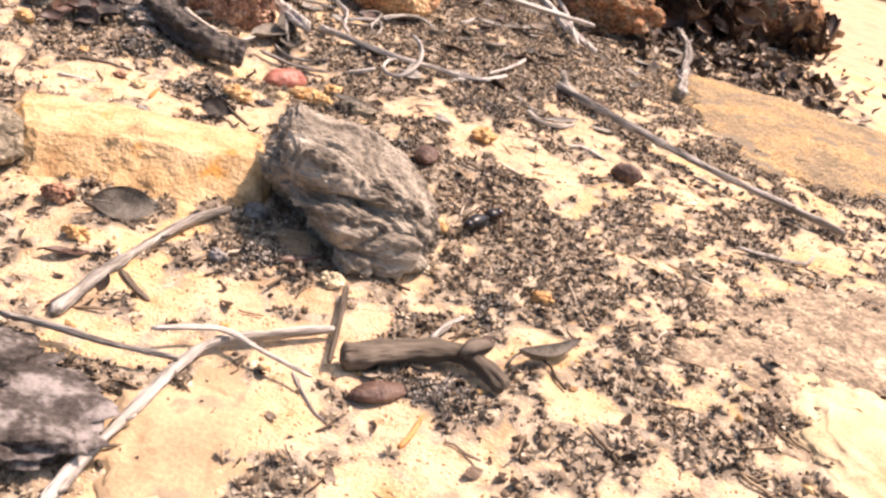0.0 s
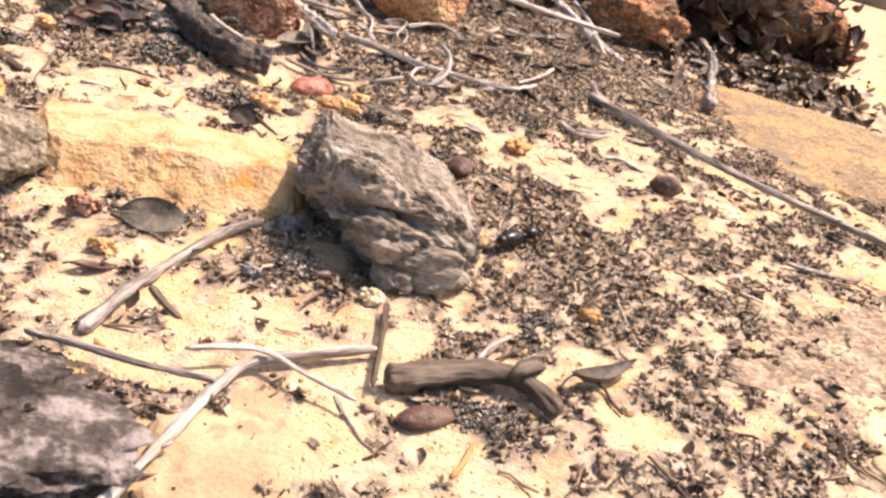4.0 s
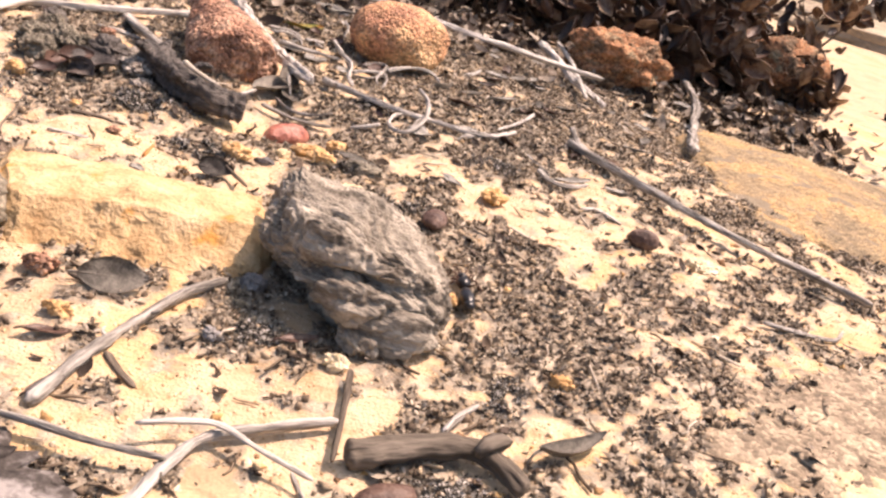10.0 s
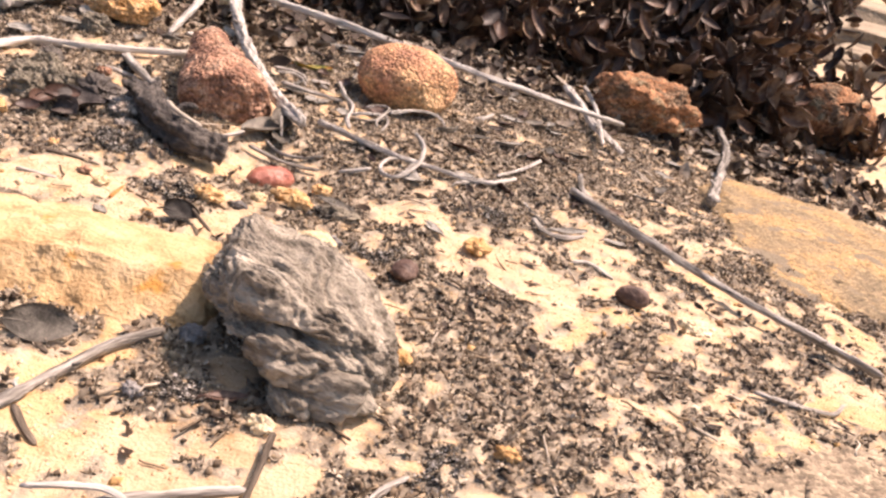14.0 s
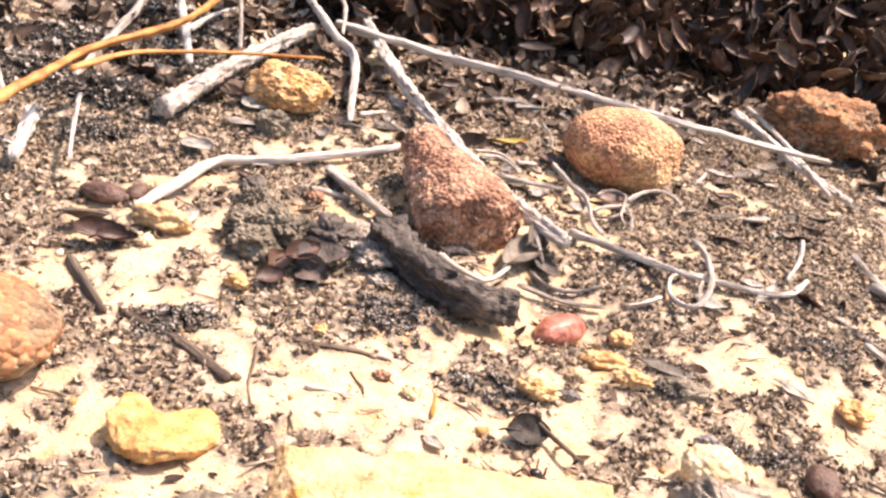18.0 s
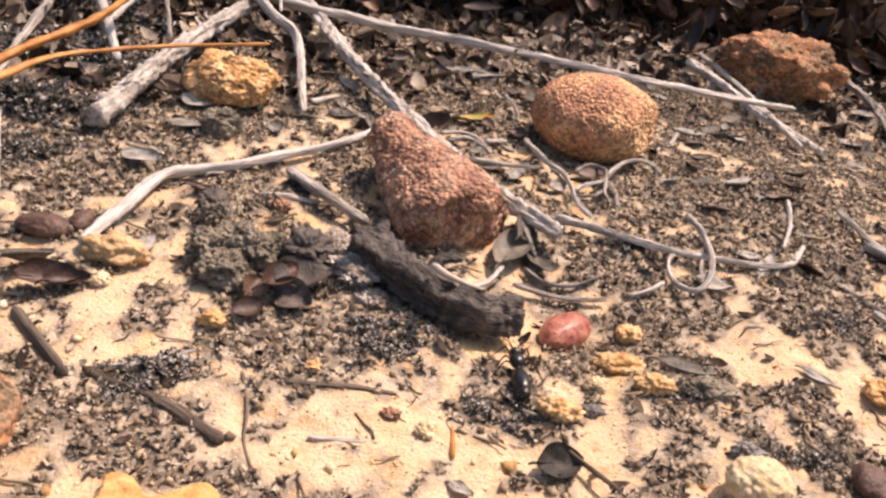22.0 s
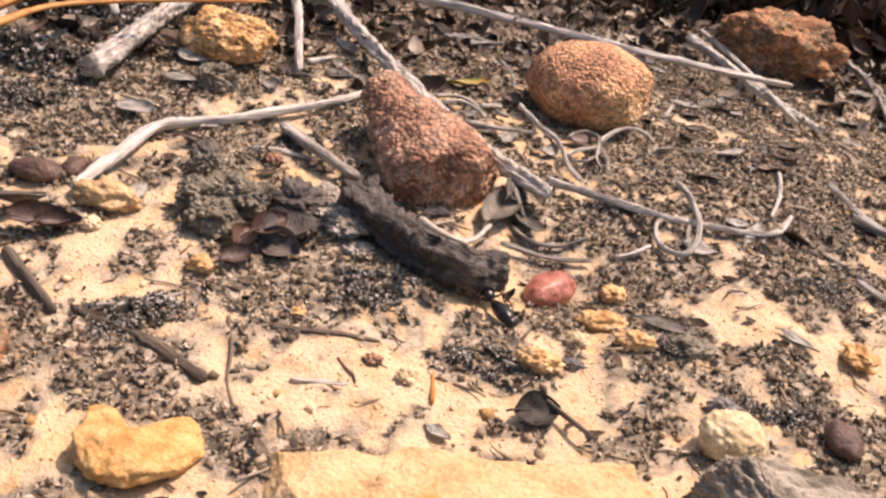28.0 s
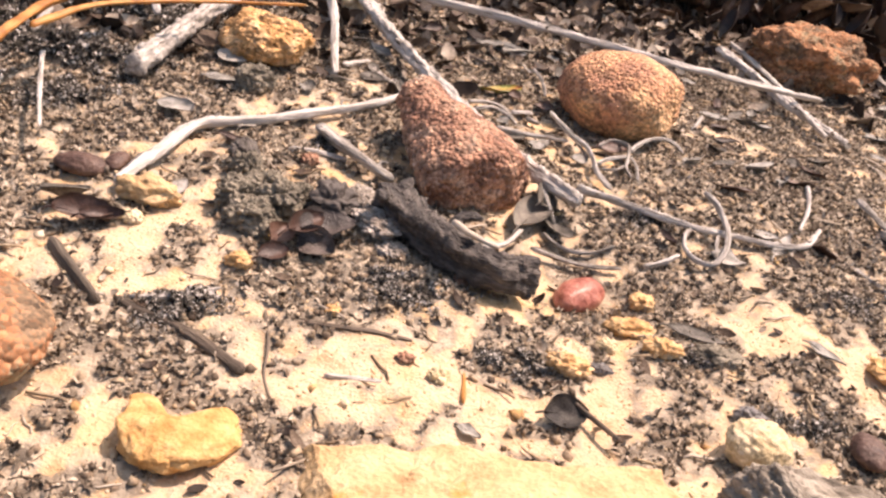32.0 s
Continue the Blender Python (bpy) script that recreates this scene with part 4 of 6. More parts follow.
twig('twig', [(85.2, -18.3, -0.8), (93.3, -18.7, -0.6), (103.1, -17.3, -0.5), (107.6, -10.6, -0.4)], 0.6, 0.43, GREY_WOOD, 'thin curled grey stem at the edge of the crust')
twig('twig', [(-152.9, 180.8, 21.1), (-112.8, 179.5, 17.9), (-80.1, 183.8, 15.4), (-42.7, 186.6, 12.6), (-10.6, 187.2, 10.3), (19.3, 190.6, 7.9), (51.3, 200.8, 4.6)], 1.69, 1.01, GREY_WOOD, 'long straight grey twig in front of the dead shrub')
twig('twig', [(-165.6, 248.8, 20.9), (-140.1, 190.9, 17.8), (-117.0, 143.0, 14.4), (-93.7, 103.8, 11.2), (-77.9, 80.3, 9.4), (-63.9, 62.3, 7.9), (-52.3, 51.8, 6.6)], 2.42, 1.81, GREY_WOOD, 'pale grey twig propped behind the cone-shaped red stone')
twig('twig', [(-170.1, 200.5, 24.3), (-146.9, 159.1, 20.9), (-136.6, 150.6, 16.1), (-124.0, 100.8, 9.3)], 1.71, 1.2, GREY_WOOD, 'crooked pale grey twig standing in litter')
twig('pale_branch', [(-170.8, 69.0, 11.0), (-168.9, 95.2, 13.2), (-166.2, 133.1, 15.9), (-159.6, 176.2, 18.0)], 2.72, 2.18, GREY_WOOD, 'thick pale dead branch with flaking bark')
twig('twig', [(-154.0, 20.2, 3.4), (-151.1, 34.4, 4.8), (-147.7, 51.7, 6.2), (-140.7, 57.9, 6.5), (-132.5, 64.0, 6.7), (-123.1, 73.5, 7.0), (-113.0, 84.2, 7.3), (-101.3, 101.4, 7.8)], 1.3, 1.05, GREY_WOOD, 'crooked pale grey twig with a sharp bend')
twig('twig', [(-120.4, 63.7, 7.3), (-113.5, 57.8, 6.6), (-105.1, 50.8, 5.9), (-97.8, 45.3, 5.3)], 1.66, 1.16, GREY_WOOD, 'short pale weathered twig above the charred log')
twig('twig', [(-125.2, 54.0, 3.7), (-118.5, 55.5, 3.6), (-110.6, 55.4, 3.4)], 0.84, 0.59, GREY_WOOD, 'flat splinter of grey wood')
twig('twig', [(-124.5, 115.7, 7.3), (-117.8, 125.0, 7.3)], 0.98, 0.68, GREY_WOOD, 'short white splinter of wood')
twig('twig', [(-116.1, 118.5, 7.1), (-105.8, 108.0, 6.1)], 1.03, 0.72, GREY_WOOD, 'short white splinter of wood')
twig('twig', [(-212.2, 161.1, 32.2), (-194.1, 132.1, 24.6), (-178.7, 105.2, 14.6)], 1.64, 1.14, GREY_WOOD, 'pale grey twig standing in dark moss')
twig('twig', [(-191.3, 62.3, 12.8), (-182.4, 43.4, 10.6), (-174.7, 28.3, 8.8)], 0.59, 0.41, GREY_WOOD, 'thin bare grey stem in dark moss')
twig('twig', [(19.8, 255.4, 3.7), (29.8, 227.9, 2.6), (37.7, 199.0, 1.2), (46.8, 181.5, -0.1), (51.8, 166.2, 0.1)], 1.81, 1.27, GREY_WOOD, 'split grey twig in front of the brown stone')
twig('twig', [(29.1, 273.7, 3.6), (37.5, 229.3, 2.4), (43.2, 163.5, 1.6)], 1.09, 0.75, GREY_WOOD, 'thin grey split stem beside another twig')
twig('twig', [(-52.0, 67.1, 4.0), (-41.0, 64.4, 3.6), (-28.0, 60.8, 3.2), (-15.0, 59.3, 2.8), (6.0, 61.8, 2.4), (15.8, 75.8, 2.3)], 1.01, 0.71, GREY_WOOD, 'long thin grey twig on the mossy ground')
twig('curled_stem', [(-19.6, 68.3, 9.5), (-16.8, 66.3, 8.1), (-15.0, 63.7, 6.6), (-14.1, 58.4, 5.2), (-14.4, 53.3, 4.0), (-15.7, 48.3, 2.8), (-17.9, 45.0, 1.5), (-20.5, 44.1, 1.2), (-23.1, 45.8, 1.1), (-24.7, 49.6, 1.3), (-24.5, 54.8, 1.9), (-23.0, 58.3, 2.2), (-20.9, 59.9, 2.4)], 0.75, 0.5, GREY_WOOD, 'thin grey dry stem curled into a loop')
twig('curled_stem', [(-15.8, 56.8, 3.2), (-16.8, 52.3, 2.0), (-17.1, 47.7, 0.7)], 0.55, 0.4, GREY_WOOD, 'short grey stem standing in the curled loop')
twig('curled_stem', [(-59.5, 110.4, 7.9), (-55.9, 103.5, 7.2), (-53.0, 97.8, 6.6), (-48.7, 92.9, 6.0), (-46.8, 87.0, 5.1), (-45.9, 80.0, 4.3), (-42.3, 71.8, 3.3)], 0.6, 0.7, GREY_WOOD, 'thin grey curled dry stem between two red stones')
twig('curled_stem', [(-52.6, 99.9, 5.3), (-50.1, 94.6, 4.6), (-47.7, 89.5, 3.9)], 0.4, 0.35, GREY_WOOD, 'thin grey dry stem beside a curled one')
twig('curled_stem', [(-35.5, 96.9, 5.6), (-32.0, 104.4, 5.9), (-28.3, 109.3, 6.2), (-22.8, 113.8, 5.6), (-19.1, 114.2, 4.2), (-16.9, 112.1, 2.9)], 0.7, 0.5, GREY_WOOD, 'thin grey dry stem arched at the round stone')
twig('curled_stem', [(-45.7, 84.2, 4.7), (-43.3, 87.8, 5.1), (-40.1, 90.4, 5.4), (-35.8, 93.4, 5.0), (-33.8, 89.4, 3.9), (-33.8, 82.7, 2.8)], 0.6, 0.4, GREY_WOOD, 'thin grey tangled dry stem at the round stone')
twig('curled_stem', [(-44.6, 97.8, 5.0), (-41.7, 101.8, 5.6), (-38.6, 102.5, 6.1), (-36.1, 98.1, 6.6), (-36.5, 92.2, 5.5), (-37.3, 86.9, 4.5), (-35.8, 82.8, 3.3)], 0.5, 0.4, GREY_WOOD, 'thin grey tangled dry stem at the round stone')
twig('curled_stem', [(-45.5, 83.5, 3.7), (-42.1, 83.8, 3.9), (-38.5, 86.6, 4.2), (-35.8, 92.6, 4.5)], 0.45, 0.35, GREY_WOOD, 'thin grey tangled dry stem at the round stone')
twig('curled_stem', [(-75.7, 92.2, 6.1), (-66.0, 94.3, 5.4), (-59.8, 96.3, 4.9), (-53.4, 98.6, 4.3)], 0.7, 0.5, GREY_WOOD, 'thin grey dry stem between two red stones')
twig('curled_stem', [(-84.5, 107.1, 7.0), (-79.1, 111.5, 6.5), (-74.4, 111.7, 5.9), (-70.5, 106.1, 5.3)], 0.6, 0.45, GREY_WOOD, 'thin grey dry stem behind the cone-shaped stone')
twig('curled_stem', [(-82.4, 103.4, 6.7), (-77.1, 108.6, 6.3), (-72.4, 106.6, 5.7), (-69.1, 101.0, 5.1)], 0.5, 0.4, GREY_WOOD, 'thin grey dry stem behind the cone-shaped stone')
twig('curled_stem', [(-65.1, 151.3, 7.8), (-61.9, 145.1, 6.5), (-60.4, 132.4, 5.3)], 0.6, 0.5, GREY_WOOD, 'thin pale stem standing in the litter')
twig('curled_stem', [(-60.4, 43.4, 0.7), (-56.3, 41.1, -0.6), (-52.2, 41.1, -1.3), (-47.1, 42.4, -1.0), (-42.3, 45.8, 0.2)], 0.55, 0.4, GREY_WOOD, 'thin pale grass stem beside the red seed')
twig('curled_stem', [(-62.8, 36.7, -0.4), (-54.4, 37.1, -2.0), (-47.1, 38.1, -2.6), (-40.6, 39.3, -2.3)], 0.6, 0.5, GREY_WOOD, 'thin pale grass stem beside the red seed')
twig('curled_stem', [(-35.2, 41.2, -1.4), (-30.6, 42.9, -0.0), (-26.8, 45.7, 1.2)], 0.6, 0.55, GREY_WOOD, 'thin pale grass stem beside the red seed')
twig('twig', [(-74.5, 27.5, 2.1), (-69.2, 31.3, 2.0), (-65.5, 38.5, 2.9)], 0.75, 0.5, GREY_WOOD, 'short grey twig against the charred log')
twig('twig', [(-61.4, 57.3, 6.2), (-59.2, 52.3, 3.6), (-57.4, 49.0, 1.1)], 0.8, 0.45, GREY_WOOD, 'pale splinter of dry wood')
twig('twig', [(-58.6, 64.8, 6.5), (-55.6, 58.8, 5.6), (-53.0, 53.4, 4.5)], 1.3, 0.8, GREY_WOOD, 'pale frayed end of a broken twig')
twig('twig', [(-9.7, 139.0, 1.4), (-6.0, 149.1, 2.1), (-4.1, 153.8, 2.9)], 0.8, 0.6, GREY_WOOD, 'short pale splinter by the round stone')
twig('twig', [(-71.0, 111.4, 4.9), (-64.4, 114.9, 4.7)], 0.8, 0.6, GREY_WOOD, 'short white splinter of wood')
twig('twig', [(-66.3, 109.4, 4.7), (-62.1, 107.3, 4.4)], 0.9, 0.6, GREY_WOOD, 'short white splinter of wood')
leaf_thing('dry_leaf', -63.1, 89.9, 2.0, 6.0, 5.1, 75, 0.2, 12, GREY_LEAF, 'pale grey oval dry leaf between two red stones')
leaf_thing('dry_leaf', -50.1, 88.6, 2.0, 4.7, 4.8, 10, 0.15, 10, GREY_LEAF, 'pale grey oval dry leaf between two red stones')
leaf_thing('dry_leaf', -55.3, 157.1, 2.0, 10.3, 6.1, 60, 0.5, 35, DARK_LEAF, 'dark upright dry leaf at the round stone')
leaf_thing('dry_leaf', -71.0, 92.6, 2.0, 9.5, 5.5, 5, 0.2, 8, DARK_LEAF, 'dark grey flat dry leaf behind the cone-shaped stone')
leaf_thing('dry_leaf', -0.8, 201.9, 2.0, 5.7, 3.9, 0, 0.2, 10, GREY_LEAF, 'small grey oval dry leaf by the round stone')
leaf_thing('dry_leaf', -74.6, 171.7, 2.0, 13.5, 6.3, -10, 0.3, 10, GREY_LEAF, 'grey-brown curled bark flake in the litter')
leaf_thing('dry_leaf', -60.9, 122.4, 2.0, 5.8, 5.4, -20, 0.5, 20, BROWN_LEAF, 'brown curled dry leaf between two red stones')
leaf_thing('dry_leaf', -70.6, 123.6, 2.0, 4.3, 6.1, 10, 0.5, 20, LITTER, 'red-brown broken dry leaf by the striped leaf')
leaf_thing('dry_leaf', -40.5, 99.2, 2.0, 9.9, 6.3, 15, 0.5, 10, BROWN_LEAF, 'brown curled dry leaf under tangled stems')
leaf_thing('dry_leaf', -60.7, 55.7, 6.0, 9.8, 7.9, 70, 0.4, 38, DARK_LEAF, 'dark grey upright dry leaf at the cone-shaped stone')
leaf_thing('dry_leaf', -14.2, 49.1, 2.0, 8.5, 6.5, -12, 0.35, 12, GREY_LEAF, 'silver-grey oval dry leaf beside a curled stem')
leaf_thing('dry_leaf', -28.6, 52.7, 2.0, 6.1, 2.6, -55, 0.8, 10, BROWN_LEAF, 'narrow dark curled dry leaf on moss')
leaf_thing('dry_leaf', -151.0, 81.8, 2.0, 9.7, 4.9, 12, 0.1, 6, GREY_LEAF, 'pale grey flat flake by the yellow stone')
leaf_thing('dry_leaf', -152.8, 94.9, 3.0, 9.2, 5.8, -10, 0.2, 20, GREY_LEAF, 'grey flake leaning on the yellow stone')
clod('mud_clod', -143.0, 82.5, 10.5, 8.0, 7.0, 20, CLOD, 'dark grey angular clod by the yellow stone', 391)
pebble('pebble', -132.8, 42.2, 6.5, 8.5, 6.0, 15, DARKROCK, 'dark grey upright pebble behind the clods', 71)
pebble('pebble', -129.7, 37.7, 4.6, 4.6, 4.2, 15, DARKROCK, 'small round dark grey pebble', 72)
twig('charred_twig', [(-157.4, -1.4, 0.0), (-149.9, -8.9, -0.8), (-141.4, -16.1, -2.4)], 1.25, 0.95, STICK, 'short burnt dark twig on the sand')
twig('twig', [(-139.2, -14.0, -2.4), (-132.0, -16.3, -2.6), (-126.2, -18.2, -2.8), (-118.5, -21.8, -3.2), (-111.6, -25.9, -3.6)], 0.85, 1.05, DARK_WOOD, 'dark weathered twig half sunk in sand')
twig('twig', [(-136.9, -13.0, -2.1), (-128.6, -10.4, -1.8), (-122.4, -5.1, -1.4)], 0.47, 0.33, GREY_WOOD, 'thin pale straw on the sand')
twig('twig', [(-98.3, -21.7, -2.8), (-88.3, -20.4, -2.7)], 0.49, 0.34, GREY_WOOD, 'short pale straw on the sand')
twig('twig', [(-105.2, -8.9, -1.7), (-98.5, -8.1, -1.7), (-92.1, -7.8, -1.6), (-84.6, -7.9, -1.6)], 0.53, 0.37, DARK_WOOD, 'thin dark twig on the sand')
twig('twig', [(-113.0, -7.4, -1.8), (-109.8, -16.7, -2.6), (-108.1, -24.8, -3.4), (-103.9, -33.0, -4.1)], 0.29, 0.2, DARK_WOOD, 'thin burnt stem on the sand')
twig('twig', [(-91.4, 3.4, -0.1), (-88.4, 9.2, 0.3), (-86.1, 13.3, 0.5)], 0.69, 0.48, DARK_WOOD, 'short dark broken twig')
twig('twig', [(-55.2, -16.0, -1.0), (-50.9, -19.9, -1.3), (-45.6, -24.8, -1.5)], 0.59, 0.42, DARK_WOOD, 'short dark twig beside a dry leaf')
twig('twig', [(20.9, 60.1, -0.0), (24.4, 53.2, -0.1), (29.0, 47.3, -0.3)], 0.56, 0.39, GREY_WOOD, 'thin dry stem on the moss crust')
twig('twig', [(21.3, 108.2, 2.2), (16.6, 90.0, 2.5), (9.5, 72.8, 2.5)], 0.65, 0.45, GREY_WOOD, 'thin dry stem standing in moss')
twig('twig', [(-211.6, 145.2, 28.5), (-209.3, 130.3, 22.5), (-209.3, 115.2, 16.6), (-203.0, 79.5, 11.1)], 1.58, 1.11, GREY_WOOD, 'pale grey twig leaning in dark moss')
twig('twig', [(-193.0, 135.6, 17.2), (-193.4, 154.7, 18.5), (-191.0, 172.6, 19.5)], 1.09, 0.76, GREY_WOOD, 'short pale splinter in the litter')
twig('twig', [(-198.8, 52.8, 9.2), (-193.2, 38.9, 7.5), (-188.1, 26.3, 6.0)], 1.96, 1.37, GREY_WOOD, 'thick grey weathered stick at the dark moss')
twig('twig', [(-225.8, 73.4, 19.2), (-216.4, 63.1, 13.7), (-211.9, 58.6, 8.9)], 1.17, 0.82, GREY_WOOD, 'pale upright twig beside dead leaves')
twig('twig', [(-160.7, 190.1, 32.2), (-150.6, 181.0, 28.7), (-144.2, 159.2, 22.2)], 0.91, 0.63, GREY_WOOD, 'thin curved pale stem in the litter')
twig('twig', [(-199.9, 194.1, 30.7), (-184.3, 160.8, 22.9), (-174.5, 137.5, 13.6)], 1.0, 0.7, GREY_WOOD, 'thin bare stem in the litter')
twig('twig', [(-93.0, 432.4, 15.8), (-74.3, 445.7, 14.4), (-51.4, 460.3, 12.9)], 1.74, 1.23, GREY_WOOD, 'thin grey stem in front of the shrub')
twig('pine_needle', [(-192.0, 24.0, 19.6), (-191.6, 42.5, 21.8), (-190.3, 68.5, 24.7), (-182.6, 96.7, 27.2), (-181.8, 126.4, 30.0), (-187.0, 167.0, 33.7)], 1.16, 1.05, NEEDLE, 'long orange-brown dry needle over the moss')
twig('pine_needle', [(-189.6, 54.1, 21.6), (-183.6, 72.4, 23.4), (-170.7, 85.8, 24.2), (-155.5, 97.6, 24.5), (-136.9, 110.5, 24.6)], 0.78, 0.39, NEEDLE, 'long orange-brown dry needle over the moss')
twig('pine_needle', [(13.7, -122.9, -7.8), (15.0, -118.9, -7.5), (16.0, -114.3, -7.0)], 0.46, 0.33, NEEDLE, 'short orange dry needle on pale sand')
twig('pine_needle', [(-73.5, -21.4, -2.7), (-74.1, -13.6, -2.1)], 0.46, 0.32, NEEDLE, 'short orange dry needle on sand')
twig('charred_stick', [(-0.2, -107.1, -5.0), (5.8, -103.8, -4.4), (13.7, -100.0, -3.7), (20.2, -98.3, -3.3), (24.4, -100.8, -3.3), (28.6, -105.2, -3.5)], 2.38, 1.48, STICK, 'bent smoke-dark weathered stick on pale sand')
twig('charred_stick', [(20.1, -101.0, -1.9), (22.7, -97.9, -1.5), (25.0, -96.3, -1.4)], 1.61, 1.45, STICK, 'broken stub of dark wood at the bent stick')
twig('charred_log', [(-96.7, 34.3, 6.4), (-89.0, 25.5, 5.4), (-80.9, 19.8, 4.5), (-71.9, 14.9, 3.7), (-62.9, 19.4, 2.4)], 4.95, 3.71, CHAR, 'black charred log with cracked bark and a pale split')
pebble('pebble', -121.3, 2.4, 5.2, 3.2, 3.2, -3, OCHRE, 'small yellow ochre pebble on sand', 1)
pebble('pebble', -54.8, -6.8, 8.2, 4.9, 3.7, -3, OCHRE, 'pale ochre rounded pebble on sand', 2)
pebble('pebble', -35.9, 29.7, 5.9, 5.8, 3.0, -3, OCHRE, 'small ochre pebble beside the red seed', 3)
pebble('pebble', -40.4, 14.9, 10.0, 6.0, 3.6, -3, OCHRE, 'flat crumbly ochre pebble', 4)
pebble('pebble', -46.3, 5.2, 4.8, 3.9, 2.4, -3, CREAM, 'small white pebble on sand', 5)
pebble('pebble', -34.9, 5.2, 7.9, 4.8, 3.6, -3, OCHRE, 'pale ochre crumbly pebble', 6)
pebble('pebble', -20.3, -10.2, 5.9, 3.5, 2.9, -3, GREY_STONE, 'small dark grey pebble', 7)
pebble('pebble', 13.6, 14.2, 6.7, 8.6, 3.7, -3, OCHRE, 'rounded ochre pebble on sand', 8)
pebble('pebble', -48.2, -3.1, 4.7, 2.8, 1.8, -3, GREY_STONE, 'small grey pebble on sand', 9)
pebble('pebble', -146.4, 19.4, 14.0, 8.4, 5.6, -3, SANDSTONE, 'pale crumbly sandstone pebble', 10)
pebble('pebble', -146.3, 9.7, 5.2, 3.3, 2.6, -3, CREAM, 'small cream pebble on sand', 11)
pebble('pebble', -118.9, 49.5, 4.8, 3.7, 2.4, -3, RED_STONE, 'tiny brick-red pebble by a splinter', 12)
pebble('pebble', -100.9, -3.2, 2.9, 3.7, 1.4, -3, OCHRE, 'tiny ochre pebble on sand', 13)
pebble('pebble', -85.2, -13.6, 3.6, 2.2, 1.8, -3, RED_STONE, 'tiny orange-brown pebble on sand', 14)
pebble('pebble', -78.5, -16.9, 3.8, 3.7, 1.9, -3, CREAM, 'tiny cream pebble on sand', 15)
pebble('pebble', -77.4, 15.0, 3.3, 3.8, 1.7, -3, RED_STONE, 'tiny red pebble at the log', 16)
pebble('pebble', -132.2, 169.6, 8.2, 6.8, 6.6, -3, CREAM, 'pale green-grey pebble behind a twig', 17)
pebble('pebble', -23.7, 7.5, 9.2, 6.2, 2.7, -0, CLOD, 'flat dark grey crumb on the crust', 18)
pebble('pebble', -11.1, -28.6, 6.0, 3.5, 2.9, 11, RED_STONE, 'orange-brown pebble beside the grey lump', 19)
pebble('pebble', -57.8, -88.6, 5.0, 3.0, 2.5, -3, OCHRE, 'small orange pebble on sand', 20)
pebble('pebble', -67.9, -76.7, 7.1, 4.3, 3.6, -3, RED_STONE, 'flat reddish pebble under the sandstone', 21)
pebble('pebble', -30.6, -84.6, 3.7, 2.3, 2.3, -3, GREY_STONE, 'small dark pebble on sand', 22)
pebble('pebble', -30.2, -63.0, 5.7, 4.0, 3.4, -3, GREY_STONE, 'small pale grey pebble beside the sandstone', 23)
pebble('pebble', -7.9, -82.4, 5.1, 3.1, 3.1, -3, CREAM, 'small white pebble at the grey lump', 24)
pebble('pebble', 34.3, -70.9, 4.7, 2.8, 2.4, -3, OCHRE, 'small ochre pebble on the crust', 25)
pebble('pebble', 8.9, -49.3, 4.1, 3.5, 2.8, -0, OCHRE, 'small orange-brown crumb at the grey lump', 26)
pebble('pebble', 73.9, 8.2, 9.1, 7.9, 2.7, -3, CREAM, 'flat pale pebble in the crust', 27)
leaf_thing('dry_leaf', -155.8, 59.5, 3.6, 10.4, 5.6, -12, 0.2, 10, GREY_LEAF, 'small grey oval dry leaf')
leaf_thing('dry_leaf', -26.4, 14.6, 1.0, 12.9, 4.3, -14, 0.2, 0, DARK_LEAF, 'dark grey-green dry leaf on sand')
leaf_thing('dry_leaf', -55.6, -19.6, 2.6, 8.6, 7.0, 20, 0.5, 32, CHAR_LEAF, 'black charred dry leaf tilted on sand')
leaf_thing('dry_leaf', -116.6, 13.6, 2.6, 8.5, 6.0, 80, 0.7, 26, BROWN_LEAF, 'red-brown folded dry leaf beside the clod')
leaf_thing('dry_leaf', -112.6, 16.8, 4.6, 11.0, 6.0, 62, 0.9, 30, BROWN_LEAF, 'maroon folded dry leaf with a raised edge')
leaf_thing('dry_leaf', -108.0, 20.0, 4.6, 13.0, 9.0, 30, 0.5, 12, SHEEN_LEAF, 'broad grey-brown dry leaf with a dull sheen')
leaf_thing('dry_leaf', -108.4, 14.2, 2.6, 9.0, 8.0, -20, 0.6, 40, SHEEN_LEAF, 'dark crumpled round dry leaf in front of charcoal')
leaf_thing('dry_leaf', -115.9, 7.2, 1.6, 6.6, 5.0, 40, 0.6, 14, BROWN_LEAF, 'small red-brown folded dry leaf')
stone('char_lump', -108.6, 29.0, 12.0, 10.0, 7.5, 30, CHAR, 'black lump of charcoal behind dry leaves', 57, 'charcoal', levels=5, rough=0.50, knob=0.3, grain=0.7, flats=9)
for k, (ax, ay, aw, ah) in enumerate(((-103.6, 36.4, 8.5, 4.2), (-100.6, 30.0, 9.5, 5.0), (-97.4, 24.6, 8.5, 4.6), (-93.2, 19.6, 6.0, 3.2))):
    clod('ash_flake', ax, ay, aw * 1.1, aw * 0.85, ah * 0.7, 120 + 15 * k, ASH, 'pale grey crumbling ash crust beside the charred log', 470 + k)
leaf_thing('dry_leaf', -155.3, 7.4, 3.1, 11.5, 6.9, 23, 0.9, 25, BROWN_LEAF, 'dark brown folded dry leaf')
leaf_thing('dry_leaf', -160.7, 11.4, 3.1, 9.5, 5.7, 31, 0.9, -20, DARK_LEAF, 'crumpled grey-brown dry leaf')
